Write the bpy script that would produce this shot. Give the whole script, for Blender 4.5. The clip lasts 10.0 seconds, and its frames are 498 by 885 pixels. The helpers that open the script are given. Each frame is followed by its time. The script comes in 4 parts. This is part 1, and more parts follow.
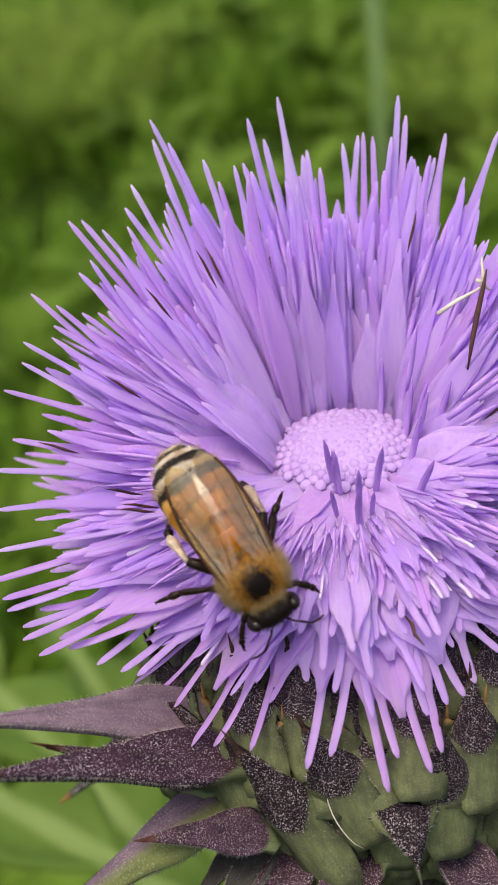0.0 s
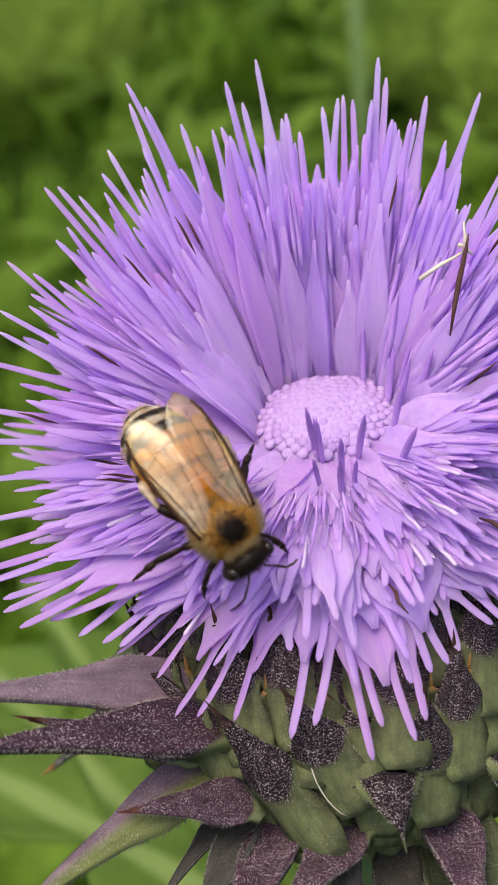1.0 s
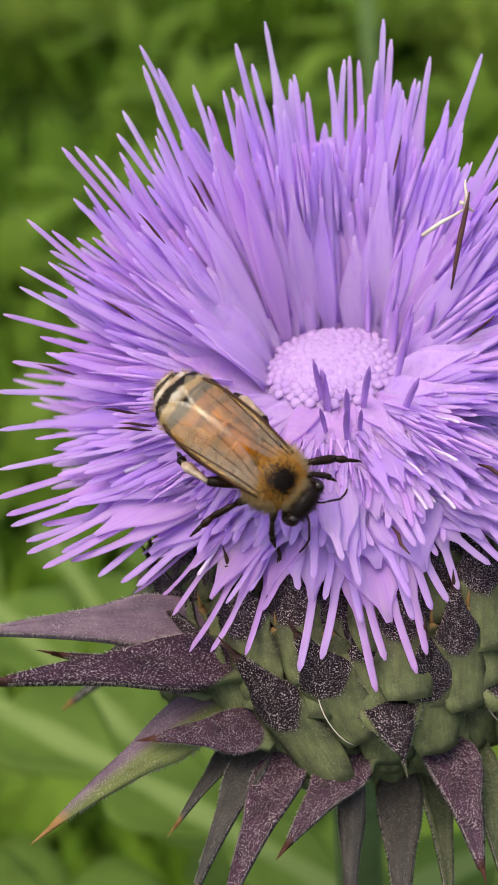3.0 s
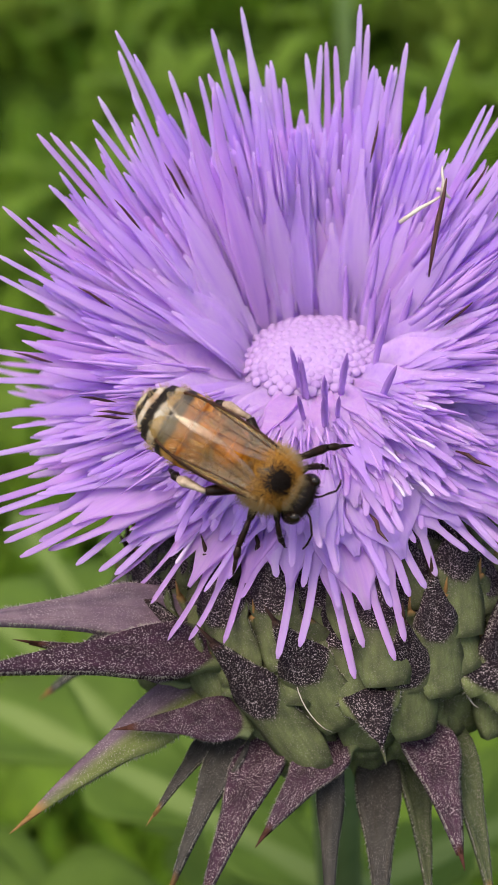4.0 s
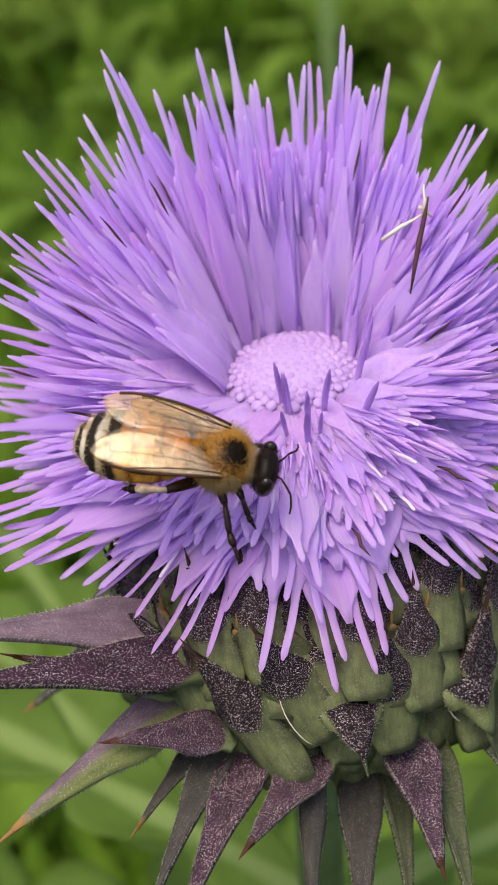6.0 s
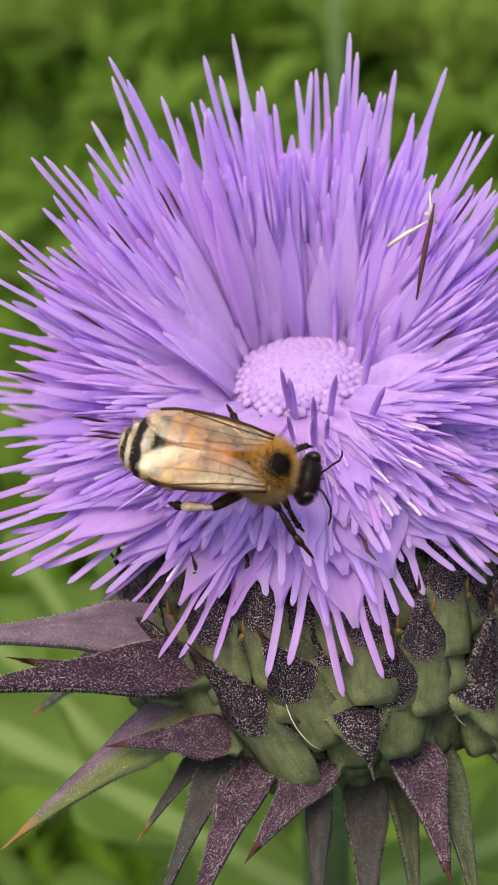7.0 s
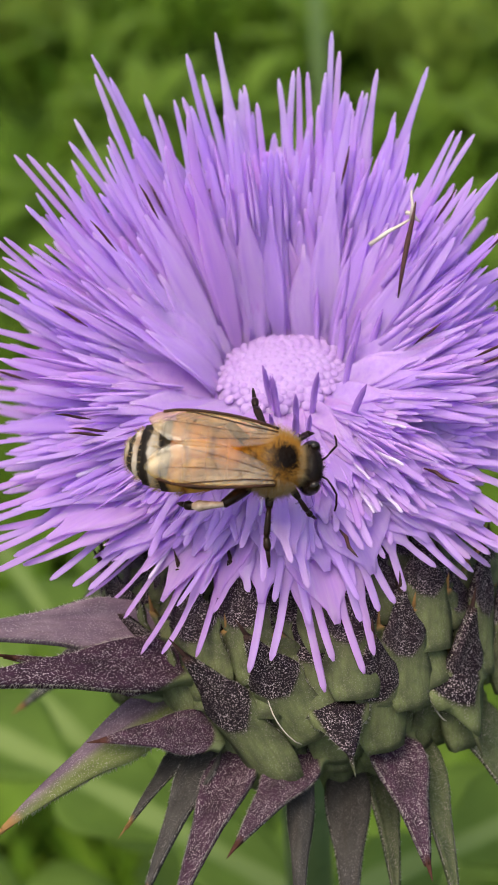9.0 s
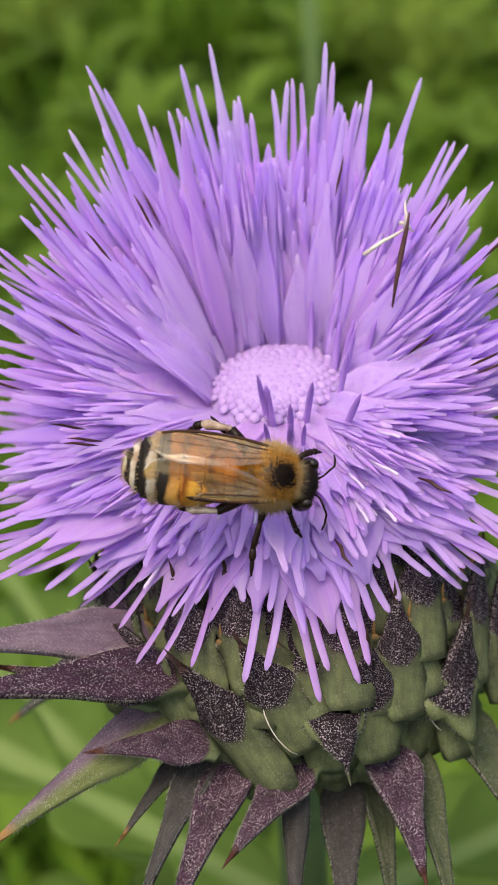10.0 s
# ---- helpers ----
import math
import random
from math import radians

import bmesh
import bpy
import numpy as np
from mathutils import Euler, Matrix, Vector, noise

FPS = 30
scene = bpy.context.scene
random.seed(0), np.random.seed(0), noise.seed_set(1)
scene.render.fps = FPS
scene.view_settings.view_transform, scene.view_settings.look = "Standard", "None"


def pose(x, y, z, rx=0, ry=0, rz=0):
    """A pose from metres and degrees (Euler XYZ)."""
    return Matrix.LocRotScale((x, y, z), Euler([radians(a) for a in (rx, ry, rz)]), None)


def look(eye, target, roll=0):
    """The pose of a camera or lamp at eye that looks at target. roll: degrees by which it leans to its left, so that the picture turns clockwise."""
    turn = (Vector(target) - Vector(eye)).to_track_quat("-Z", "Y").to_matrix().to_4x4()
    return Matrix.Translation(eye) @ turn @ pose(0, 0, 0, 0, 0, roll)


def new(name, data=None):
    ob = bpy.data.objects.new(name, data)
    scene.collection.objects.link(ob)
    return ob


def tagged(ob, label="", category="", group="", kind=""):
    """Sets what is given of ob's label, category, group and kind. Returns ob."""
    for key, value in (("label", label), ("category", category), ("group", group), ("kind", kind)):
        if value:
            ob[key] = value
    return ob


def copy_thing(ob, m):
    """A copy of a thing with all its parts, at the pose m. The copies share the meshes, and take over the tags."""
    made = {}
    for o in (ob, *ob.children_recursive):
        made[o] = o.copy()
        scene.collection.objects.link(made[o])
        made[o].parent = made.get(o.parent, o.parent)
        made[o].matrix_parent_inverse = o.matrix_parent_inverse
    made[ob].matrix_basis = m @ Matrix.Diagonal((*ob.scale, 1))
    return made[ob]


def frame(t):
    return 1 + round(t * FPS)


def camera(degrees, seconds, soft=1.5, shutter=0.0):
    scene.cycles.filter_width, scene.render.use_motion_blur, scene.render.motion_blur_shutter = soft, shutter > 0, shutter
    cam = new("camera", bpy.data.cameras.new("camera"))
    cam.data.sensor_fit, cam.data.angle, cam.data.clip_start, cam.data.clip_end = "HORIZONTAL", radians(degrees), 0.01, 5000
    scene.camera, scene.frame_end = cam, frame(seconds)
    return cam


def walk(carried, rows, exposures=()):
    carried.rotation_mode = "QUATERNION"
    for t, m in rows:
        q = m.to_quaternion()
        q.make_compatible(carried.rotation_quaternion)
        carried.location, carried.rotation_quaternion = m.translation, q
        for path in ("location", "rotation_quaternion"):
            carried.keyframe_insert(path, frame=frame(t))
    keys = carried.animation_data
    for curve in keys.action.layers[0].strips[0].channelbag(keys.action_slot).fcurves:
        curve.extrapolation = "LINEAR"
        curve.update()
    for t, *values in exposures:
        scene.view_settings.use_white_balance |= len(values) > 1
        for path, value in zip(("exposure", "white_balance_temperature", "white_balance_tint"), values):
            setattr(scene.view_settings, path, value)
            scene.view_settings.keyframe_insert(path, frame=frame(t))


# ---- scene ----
# ---------------------------------------------------------------- camera
cam = camera(22.0, 10.0, soft=1.6, shutter=0.0)
walk(cam, [
    (0.0, pose(0.00000, -0.06367, 0.94974, 55.975, 1.011, 2.446)),
    (0.5, pose(0.00000, -0.06336, 0.94950, 55.147, 0.976, 1.747)),
    (1.0, pose(0.00000, -0.06303, 0.94924, 54.581, 0.950, 1.492)),
    (1.5, pose(0.00000, -0.06363, 0.94972, 53.366, 1.228, 1.676)),
    (2.0, pose(0.00000, -0.06586, 0.95145, 52.564, 1.088, 1.541)),
    (2.5, pose(0.00000, -0.06623, 0.95174, 51.951, 1.079, 1.522)),
    (2.7, pose(0.00000, -0.06623, 0.95174, 52.234, 1.246, 1.744)),
    (3.8, pose(0.00000, -0.06604, 0.95160, 51.972, 1.094, 1.231)),
    (4.0, pose(0.00000, -0.06604, 0.95160, 51.663, 0.785, 0.831)),
    (4.5, pose(0.00000, -0.06612, 0.95165, 52.095, 0.691, 0.797)),
    (5.0, pose(0.00000, -0.06637, 0.95185, 52.054, 0.667, 0.830)),
    (5.5, pose(0.00000, -0.06651, 0.95196, 51.969, 0.442, 0.523)),
    (5.7, pose(0.00000, -0.06651, 0.95196, 52.093, 0.209, 0.224)),
    (6.8, pose(0.00000, -0.06688, 0.95225, 52.610, 0.433, 0.632)),
    (7.0, pose(0.00000, -0.06688, 0.95225, 52.559, 0.386, 0.572)),
    (7.5, pose(0.00000, -0.06698, 0.95233, 52.000, -0.000, 0.000)),
    (8.0, pose(0.00000, -0.06716, 0.95247, 52.234, -0.085, 0.071)),
    (8.5, pose(0.00000, -0.06715, 0.95247, 52.301, -0.191, -0.190)),
    (9.0, pose(0.00000, -0.06718, 0.95249, 52.424, -0.129, -0.035)),
    (9.5, pose(0.00000, -0.06713, 0.95245, 52.584, -0.102, 0.052)),
    (10.0, pose(0.00000, -0.06726, 0.95255, 52.861, -0.195, -0.282)),
], [(0.0, 1.07, 7500, 6), (10.0, 1.07, 7500, 6)])
cam.data.dof.use_dof = True
cam.data.dof.focus_distance = 0.0805
cam.data.dof.aperture_fstop = 68.0

# ---------------------------------------------------------------- light
world = bpy.data.worlds.new("world")
scene.world = world
world.use_nodes = True
wn = world.node_tree
sky = wn.nodes.new("ShaderNodeTexSky")
sky.sky_type, sky.sun_disc = "NISHITA", False
SUN_UP, SUN_TURN = 70.0, 225.0
sky.sun_elevation, sky.sun_rotation = radians(SUN_UP), radians(SUN_TURN)
sky.air_density, sky.dust_density = 1.0, 3.0
wn.links.new(sky.outputs["Color"], wn.nodes["Background"].inputs["Color"])
wn.nodes["Background"].inputs["Strength"].default_value = 0.135
sun = new("sun", bpy.data.lights.new("sun", "SUN"))
sun.data.energy, sun.data.angle, sun.data.color = 1.25, radians(36), (1.0, 0.95, 0.88)
way = Vector((math.sin(radians(SUN_TURN)) * math.cos(radians(SUN_UP)), math.cos(radians(SUN_TURN)) * math.cos(radians(SUN_UP)), math.sin(radians(SUN_UP))))
sun.matrix_basis = look(way * 10, (0, 0, 0))

MM = 0.001


# ---------------------------------------------------------------- materials
class Nodes:
    """A short way to write a node material."""

    def __init__(self, name):
        self.mat = bpy.data.materials.new(name)
        self.mat.use_nodes = True
        self.tree = self.mat.node_tree
        self.bsdf = self.tree.nodes["Principled BSDF"]
        self.out = self.tree.nodes["Material Output"]

    def add(self, kind, **values):
        node = self.tree.nodes.new("ShaderNode" + kind)
        for key, value in values.items():
            node.inputs[key.replace("_", " ")].default_value = value
        return node

    def link(self, a, b):
        self.tree.links.new(a, b)

    def object_coords(self):
        return self.add("TexCoord").outputs["Object"]

    def noise(self, scale, detail=4.0, rough=0.55, coords=None):
        node = self.add("TexNoise", Scale=scale, Detail=detail, Roughness=rough)
        self.link(coords or self.object_coords(), node.inputs["Vector"])
        return node.outputs["Fac"]

    def ramp(self, fac, stops, mode="LINEAR"):
        node = self.add("ValToRGB")
        node.color_ramp.interpolation = mode
        els = node.color_ramp.elements
        while len(els) < len(stops):
            els.new(0.5)
        for el, (pos, col) in zip(els, stops):
            el.position = pos
            el.color = (*col, 1.0) if len(col) == 3 else col
        self.link(fac, node.inputs["Fac"])
        return node.outputs["Color"]

    def grey(self, fac, lo, hi, a=0.0, b=1.0):
        node = self.add("MapRange")
        for key, value in (("From Min", a), ("From Max", b), ("To Min", lo), ("To Max", hi)):
            node.inputs[key].default_value = value
        self.link(fac, node.inputs["Value"])
        return node.outputs["Result"]

    def mix(self, fac, a, b, blend="MIX"):
        node = self.tree.nodes.new("ShaderNodeMix")
        node.data_type, node.blend_type = "RGBA", blend
        for value, slot in ((fac, 0), (a, 6), (b, 7)):
            if isinstance(value, bpy.types.NodeSocket):
                self.link(value, node.inputs[slot])
            else:
                node.inputs[slot].default_value = value if slot == 0 else (*value, 1.0)
        return node.outputs[2]

    def axis(self, name, lo, hi):
        """The object's own coordinate along one axis, from 0 at lo to 1 at hi."""
        sep = self.add("SeparateXYZ")
        self.link(self.object_coords(), sep.inputs["Vector"])
        return self.grey(sep.outputs[name], 0.0, 1.0, lo, hi)

    def bump(self, fac, strength, distance):
        node = self.add("Bump", Strength=strength, Distance=distance)
        self.link(fac, node.inputs["Height"])
        self.link(node.outputs["Normal"], self.bsdf.inputs["Normal"])

    def finish(self, color, rough=0.6, thin=0.0, thin_color=None, **more):
        if isinstance(color, bpy.types.NodeSocket):
            self.link(color, self.bsdf.inputs["Base Color"])
        else:
            self.bsdf.inputs["Base Color"].default_value = (*color, 1.0)
        if isinstance(rough, bpy.types.NodeSocket):
            self.link(rough, self.bsdf.inputs["Roughness"])
        else:
            self.bsdf.inputs["Roughness"].default_value = rough
        for key, value in more.items():
            self.bsdf.inputs[key.replace("_", " ")].default_value = value
        if thin:
            glow = self.add("BsdfTranslucent")
            source = thin_color or color
            if isinstance(source, bpy.types.NodeSocket):
                self.link(source, glow.inputs["Color"])
            else:
                glow.inputs["Color"].default_value = (*source, 1.0)
            both = self.add("MixShader", Fac=thin)
            self.link(self.bsdf.outputs[0], both.inputs[1])
            self.link(glow.outputs[0], both.inputs[2])
            self.link(both.outputs[0], self.out.inputs["Surface"])
        return self.mat


def floret_material(name, island):
    """Lilac petal flesh: paler at the foot and at the tips, streaked along its length."""
    n = Nodes(name)
    along = n.axis("Z", 0.0, 0.019)
    base = n.ramp(along, [(0.0, (0.85, 0.68, 0.955)), (0.35, (0.80, 0.61, 0.945)), (0.75, (0.74, 0.52, 0.94)), (0.90, (0.73, 0.55, 0.94)), (1.0, (0.80, 0.68, 0.96))])
    if island:
        rnd = n.add("NewGeometry").outputs["Random Per Island"]
    else:
        rnd = n.add("ObjectInfo").outputs["Random"]
    tint = n.ramp(rnd, [(0.0, (0.66, 0.40, 0.92)), (0.3, (0.77, 0.55, 0.96)), (0.55, (0.86, 0.68, 0.96)), (0.75, (0.80, 0.56, 0.93)), (0.9, (0.80, 0.46, 0.86)), (1.0, (0.72, 0.38, 0.84))])
    col = n.mix(0.42, base, tint)
    stretch = n.add("Mapping")
    stretch.inputs["Scale"].default_value = (1.0, 1.0, 0.08)
    n.link(n.object_coords(), stretch.inputs["Vector"])
    streak = n.noise(5200.0, 3.0, 0.6, stretch.outputs["Vector"])
    col = n.mix(n.grey(streak, 0.0, 0.24, 0.45, 0.8), col, (0.58, 0.33, 0.84))
    n.bump(streak, 0.45, 0.00008)
    broad = n.noise(1700.0, 3.0, 0.6, stretch.outputs["Vector"])
    col = n.mix(n.grey(broad, 0.0, 0.45, 0.52, 0.72), col, (0.90, 0.80, 0.97))
    col = n.mix(n.grey(broad, 0.40, 0.0, 0.28, 0.46), col, (0.62, 0.37, 0.86))
    return n.finish(col, 0.65, 0.70, Specular_IOR_Level=0.08)


FLORET = floret_material("floret_lilac", False)
FLORET_MASS = floret_material("floret_mass_lilac", True)


def bud_material():
    n = Nodes("bud_pale_lilac")
    rnd = n.add("ObjectInfo").outputs["Random"]
    col = n.ramp(rnd, [(0.0, (0.50, 0.31, 0.68)), (0.6, (0.55, 0.36, 0.72)), (1.0, (0.57, 0.39, 0.74))])
    n.bump(n.noise(3000.0), 0.2, 0.00005)
    return n.finish(col, 0.6, 0.3)


BUD = bud_material()


def anther_material():
    n = Nodes("anther_tube_purple")
    along = n.axis("Z", 0.0, 0.0052)
    col = n.ramp(along, [(0.0, (0.68, 0.44, 0.88)), (0.45, (0.54, 0.30, 0.78)), (0.8, (0.40, 0.20, 0.64)), (1.0, (0.32, 0.14, 0.54))])
    n.bump(n.noise(4000.0), 0.3, 0.00005)
    return n.finish(col, 0.5, 0.2)


ANTHER = anther_material()


def bract_material(name, split, length, dark, pale, body, felt=0.9, point=(0.22, 0.12, 0.045), edge=None):
    """Green scale with a dark purple tip, dusted with tiny white hairs and scratched with fibres."""
    n = Nodes(name)
    coords = n.object_coords()
    along = n.axis("Y", 0.0, length * MM)
    wob = n.noise(700.0, 3.0)
    mixed = n.add("Math")
    mixed.operation = "MULTIPLY_ADD"
    n.link(wob, mixed.inputs[0])
    mixed.inputs[1].default_value = 0.05
    n.link(along, mixed.inputs[2])
    across = n.add("SeparateXYZ")
    n.link(coords, across.inputs["Vector"])
    square = n.add("Math")
    square.operation = "POWER"
    off = n.add("Math")
    off.operation = "ABSOLUTE"
    n.link(across.outputs["X"], off.inputs[0])
    n.link(off.outputs[0], square.inputs[0])
    square.inputs[1].default_value = 2.0
    bowed = n.add("Math")
    bowed.operation = "MULTIPLY_ADD"
    n.link(square.outputs[0], bowed.inputs[0])
    bowed.inputs[1].default_value = -42000.0
    n.link(mixed.outputs[0], bowed.inputs[2])
    zone = n.grey(bowed.outputs[0], 0.0, 1.0, split + 0.01, split + 0.05)
    rnd = n.add("ObjectInfo").outputs["Random"]
    green = n.mix(n.grey(n.noise(520.0, 5.0), 0.0, 1.0, 0.36, 0.66), body, (0.125, 0.145, 0.062))
    purple = n.mix(n.grey(n.noise(900.0, 4.0), 0.0, 1.0, 0.3, 0.75), dark, pale)
    purple = n.mix(n.grey(rnd, 0.0, 0.3), purple, (0.030, 0.015, 0.022))
    col = n.mix(zone, green, purple)
    if edge:
        col = n.mix(n.grey(n.axis("X", -0.0004, 0.0003), 0.0, 1.0), col, edge)
    vein = n.add("Mapping")
    vein.inputs["Scale"].default_value = (1.0, 0.10, 1.0)
    n.link(coords, vein.inputs["Vector"])
    fibre = n.noise(3800.0, 2.0, 0.5, vein.outputs["Vector"])
    col = n.mix(n.grey(fibre, 0.0, 0.26, 0.46, 0.72), col, (0.030, 0.024, 0.016))
    speck = n.grey(n.noise(10500.0, 3.0, 0.7), 0.0, 1.0, 0.565, 0.615)
    patchy = n.grey(n.noise(800.0, 4.0), 0.25, 1.0, 0.34, 0.58)
    both = n.add("Math")
    both.operation = "MULTIPLY"
    n.link(speck, both.inputs[0])
    n.link(patchy, both.inputs[1])
    third = n.add("Math")
    third.operation = "MULTIPLY"
    n.link(both.outputs[0], third.inputs[0])
    n.link(n.grey(zone, 0.15, felt), third.inputs[1])
    col = n.mix(third.outputs[0], col, (0.60, 0.50, 0.54))
    tip = n.grey(along, 0.0, 1.0, 0.93, 0.99)
    col = n.mix(tip, col, point)
    n.bump(both.outputs[0], 0.5, 0.00008)
    return n.finish(col, 0.75, Specular_IOR_Level=0.15)


BRACT = bract_material("bract_green_with_purple_tip", 0.42, 8.8, (0.004, 0.0015, 0.004), (0.011, 0.004, 0.009), (0.044, 0.048, 0.026), 0.85, (0.03, 0.014, 0.012))
BRACT_PAD = bract_material("scale_pale_green", 1.4, 7.3, (0.010, 0.004, 0.010), (0.028, 0.012, 0.024), (0.032, 0.035, 0.019), 0.3)
BRACT_LONG = bract_material("long_bract_purple", 0.06, 13.0, (0.018, 0.007, 0.015), (0.056, 0.022, 0.044), (0.10, 0.12, 0.06), 0.9, (0.06, 0.022, 0.016))
BRACT_GREY = bract_material("long_bract_grey_green", 0.04, 13.0, (0.030, 0.033, 0.028), (0.066, 0.066, 0.058), (0.07, 0.085, 0.045), 0.22)
BRACT_GREEN = bract_material("long_bract_green", 0.04, 13.0, (0.030, 0.044, 0.018), (0.070, 0.084, 0.040), (0.08, 0.10, 0.045), 0.3)
BRACT_MAUVE = bract_material("long_bract_mauve", 0.04, 13.0, (0.130, 0.085, 0.120), (0.200, 0.140, 0.175), (0.12, 0.15, 0.07), 0.35)
BRACT_TWO = bract_material("long_bract_mauve_with_green_keel", 0.04, 13.0, (0.110, 0.072, 0.100), (0.180, 0.125, 0.160), (0.12, 0.15, 0.07), 0.35, (0.24, 0.13, 0.05), (0.130, 0.150, 0.050))


def plain(name, color, second, scale, rough=0.6, thin=0.0, bump=0.3, depth=0.0001, **more):
    n = Nodes(name)
    fac = n.noise(scale, 5.0)
    big = n.noise(scale * 0.13, 3.0)
    col = n.mix(n.grey(fac, 0.0, 1.0, 0.32, 0.7), color, second)
    col = n.mix(n.grey(big, 0.0, 0.35, 0.4, 0.7), col, tuple(c * 0.55 for c in color))
    n.bump(fac, bump, depth)
    return n.finish(col, rough, thin, **more)


HAIR_WHITE = plain("bract_hair_white", (0.44, 0.40, 0.38), (0.32, 0.29, 0.27), 2000, 0.8, 0.3)
# brown like the inner scales, darkened further as shade in the gaps
INVOLUCRE = plain("involucre_gap_brown", (0.014, 0.009, 0.009), (0.026, 0.024, 0.013), 500, 0.8, Specular_IOR_Level=0.1)
STEM = plain("stem_green", (0.05, 0.085, 0.025), (0.085, 0.12, 0.045), 200, 0.65)
DRY_AND_GAP = plain("withered_floret_and_gap_brown", (0.045, 0.010, 0.013), (0.085, 0.028, 0.020), 900, 0.6)
STRAW = plain("pale_dry_fibre", (0.72, 0.66, 0.60), (0.62, 0.52, 0.48), 900, 0.6, 0.2)
STRAW_LILAC = plain("style_pale_lilac", (0.80, 0.68, 0.88), (0.72, 0.55, 0.86), 900, 0.5, 0.3)
# its dark green stands in for the shade low between the plants
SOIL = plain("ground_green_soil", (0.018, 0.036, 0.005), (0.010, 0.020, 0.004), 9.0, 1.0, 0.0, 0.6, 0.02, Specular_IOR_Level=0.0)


def leaf_material(name, a, b, scale, thin=0.25, vein=None):
    n = Nodes(name)
    rnd = n.add("NewGeometry").outputs["Random Per Island"]
    col = n.mix(rnd, a, b)
    col = n.mix(n.grey(n.noise(scale, 4.0), 0.0, 0.5, 0.4, 0.7), col, tuple(c * 0.5 for c in a))
    if vein:
        off = n.add("SeparateXYZ")
        n.link(n.object_coords(), off.inputs["Vector"])
        far = n.add("Math")
        far.operation = "ABSOLUTE"
        n.link(off.outputs["X"], far.inputs[0])
        col = n.mix(n.grey(far.outputs[0], 1.0, 0.0, 0.0008, 0.0018), col, vein)
    n.bump(n.noise(scale * 4), 0.3, 0.0005)
    return n.finish(col, 0.65, thin, Specular_IOR_Level=0.15)


GRASS = leaf_material("grass_green", (0.072, 0.165, 0.010), (0.150, 0.250, 0.022), 20.0)
WEED = leaf_material("weed_leaf_green", (0.036, 0.085, 0.006), (0.165, 0.265, 0.030), 25.0)
THISTLE_LEAF = leaf_material("thistle_leaf_green", (0.038, 0.080, 0.010), (0.13, 0.21, 0.035), 60.0, 0.25, (0.17, 0.24, 0.07))
GRASS_OLIVE = leaf_material("grass_olive", (0.14, 0.22, 0.025), (0.23, 0.32, 0.055), 20.0)
STALK = plain("dry_grass_stalk", (0.13, 0.20, 0.06), (0.10, 0.17, 0.045), 60, 0.7)


def abdomen_material():
    """Amber rings with dark hind edges, then grey-white felt between black rings towards the tip."""
    n = Nodes("bee_abdomen_bands")
    wob = n.noise(650.0, 4.0)
    sep = n.add("SeparateXYZ")
    n.link(n.object_coords(), sep.inputs["Vector"])
    shift = n.add("Math")
    shift.operation = "MULTIPLY_ADD"
    n.link(wob, shift.inputs[0])
    shift.inputs[1].default_value = 0.0010
    n.link(sep.outputs["X"], shift.inputs[2])
    along = n.grey(shift.outputs[0], 0.0, 1.0, -0.0013, -0.0096)
    amber, dark, pale, black = (0.70, 0.32, 0.04), (0.20, 0.055, 0.010), (0.60, 0.50, 0.36), (0.018, 0.014, 0.012)
    col = n.ramp(along, [(0.0, (0.16, 0.06, 0.014)), (0.10, amber), (0.22, (0.62, 0.29, 0.045)), (0.26, dark), (0.32, (0.70, 0.36, 0.06)), (0.43, (0.68, 0.34, 0.055)), (0.48, dark), (0.53, (0.60, 0.29, 0.06)), (0.59, (0.52, 0.27, 0.08)),
                         (0.62, black), (0.69, black), (0.71, (0.32, 0.28, 0.23)), (0.76, (0.42, 0.38, 0.33)), (0.78, black), (0.86, black), (0.88, (0.66, 0.60, 0.52)), (0.91, (0.66, 0.60, 0.52)), (0.925, black), (0.965, black), (0.98, pale), (1.0, black)])
    n.bump(n.noise(3500.0, 3.0), 0.25, 0.00006)
    patches = n.noise(420.0, 3.0)
    col = n.mix(n.grey(patches, 0.0, 0.8, 0.44, 0.64), col, (0.42, 0.26, 0.18), "MULTIPLY")
    return n.finish(col, 0.58, 0.0, Specular_IOR_Level=0.14)


ABDOMEN = abdomen_material()
CHITIN = plain("bee_black_shell", (0.006, 0.004, 0.004), (0.012, 0.007, 0.006), 1500, 0.4, Specular_IOR_Level=0.10)
SHIELD = plain("bee_thorax_shell", (0.008, 0.006, 0.006), (0.016, 0.011, 0.010), 1500, 0.42, Specular_IOR_Level=0.25)
EYE = plain("bee_eye_black", (0.008, 0.005, 0.005), (0.016, 0.009, 0.007), 6000, 0.22, Specular_IOR_Level=0.35)
LEG = plain("bee_leg_dark", (0.007, 0.004, 0.003), (0.022, 0.009, 0.006), 1500, 0.35, Specular_IOR_Level=0.14)
LEG_PALE = plain("bee_hind_leg_pale", (0.16, 0.10, 0.07), (0.66, 0.52, 0.42), 1100, 0.5, Specular_IOR_Level=0.2)
FUR = plain("bee_fur_golden", (0.42, 0.19, 0.03), (0.60, 0.33, 0.09), 1200, 0.8, 0.3, Specular_IOR_Level=0.1)
FUR_PALE = plain("bee_fur_pale", (0.56, 0.40, 0.22), (0.44, 0.29, 0.13), 1200, 0.7, 0.3)
FUR_DARK = plain("bee_fur_dark", (0.008, 0.005, 0.004), (0.020, 0.010, 0.006), 1200, 0.8, Specular_IOR_Level=0.1)
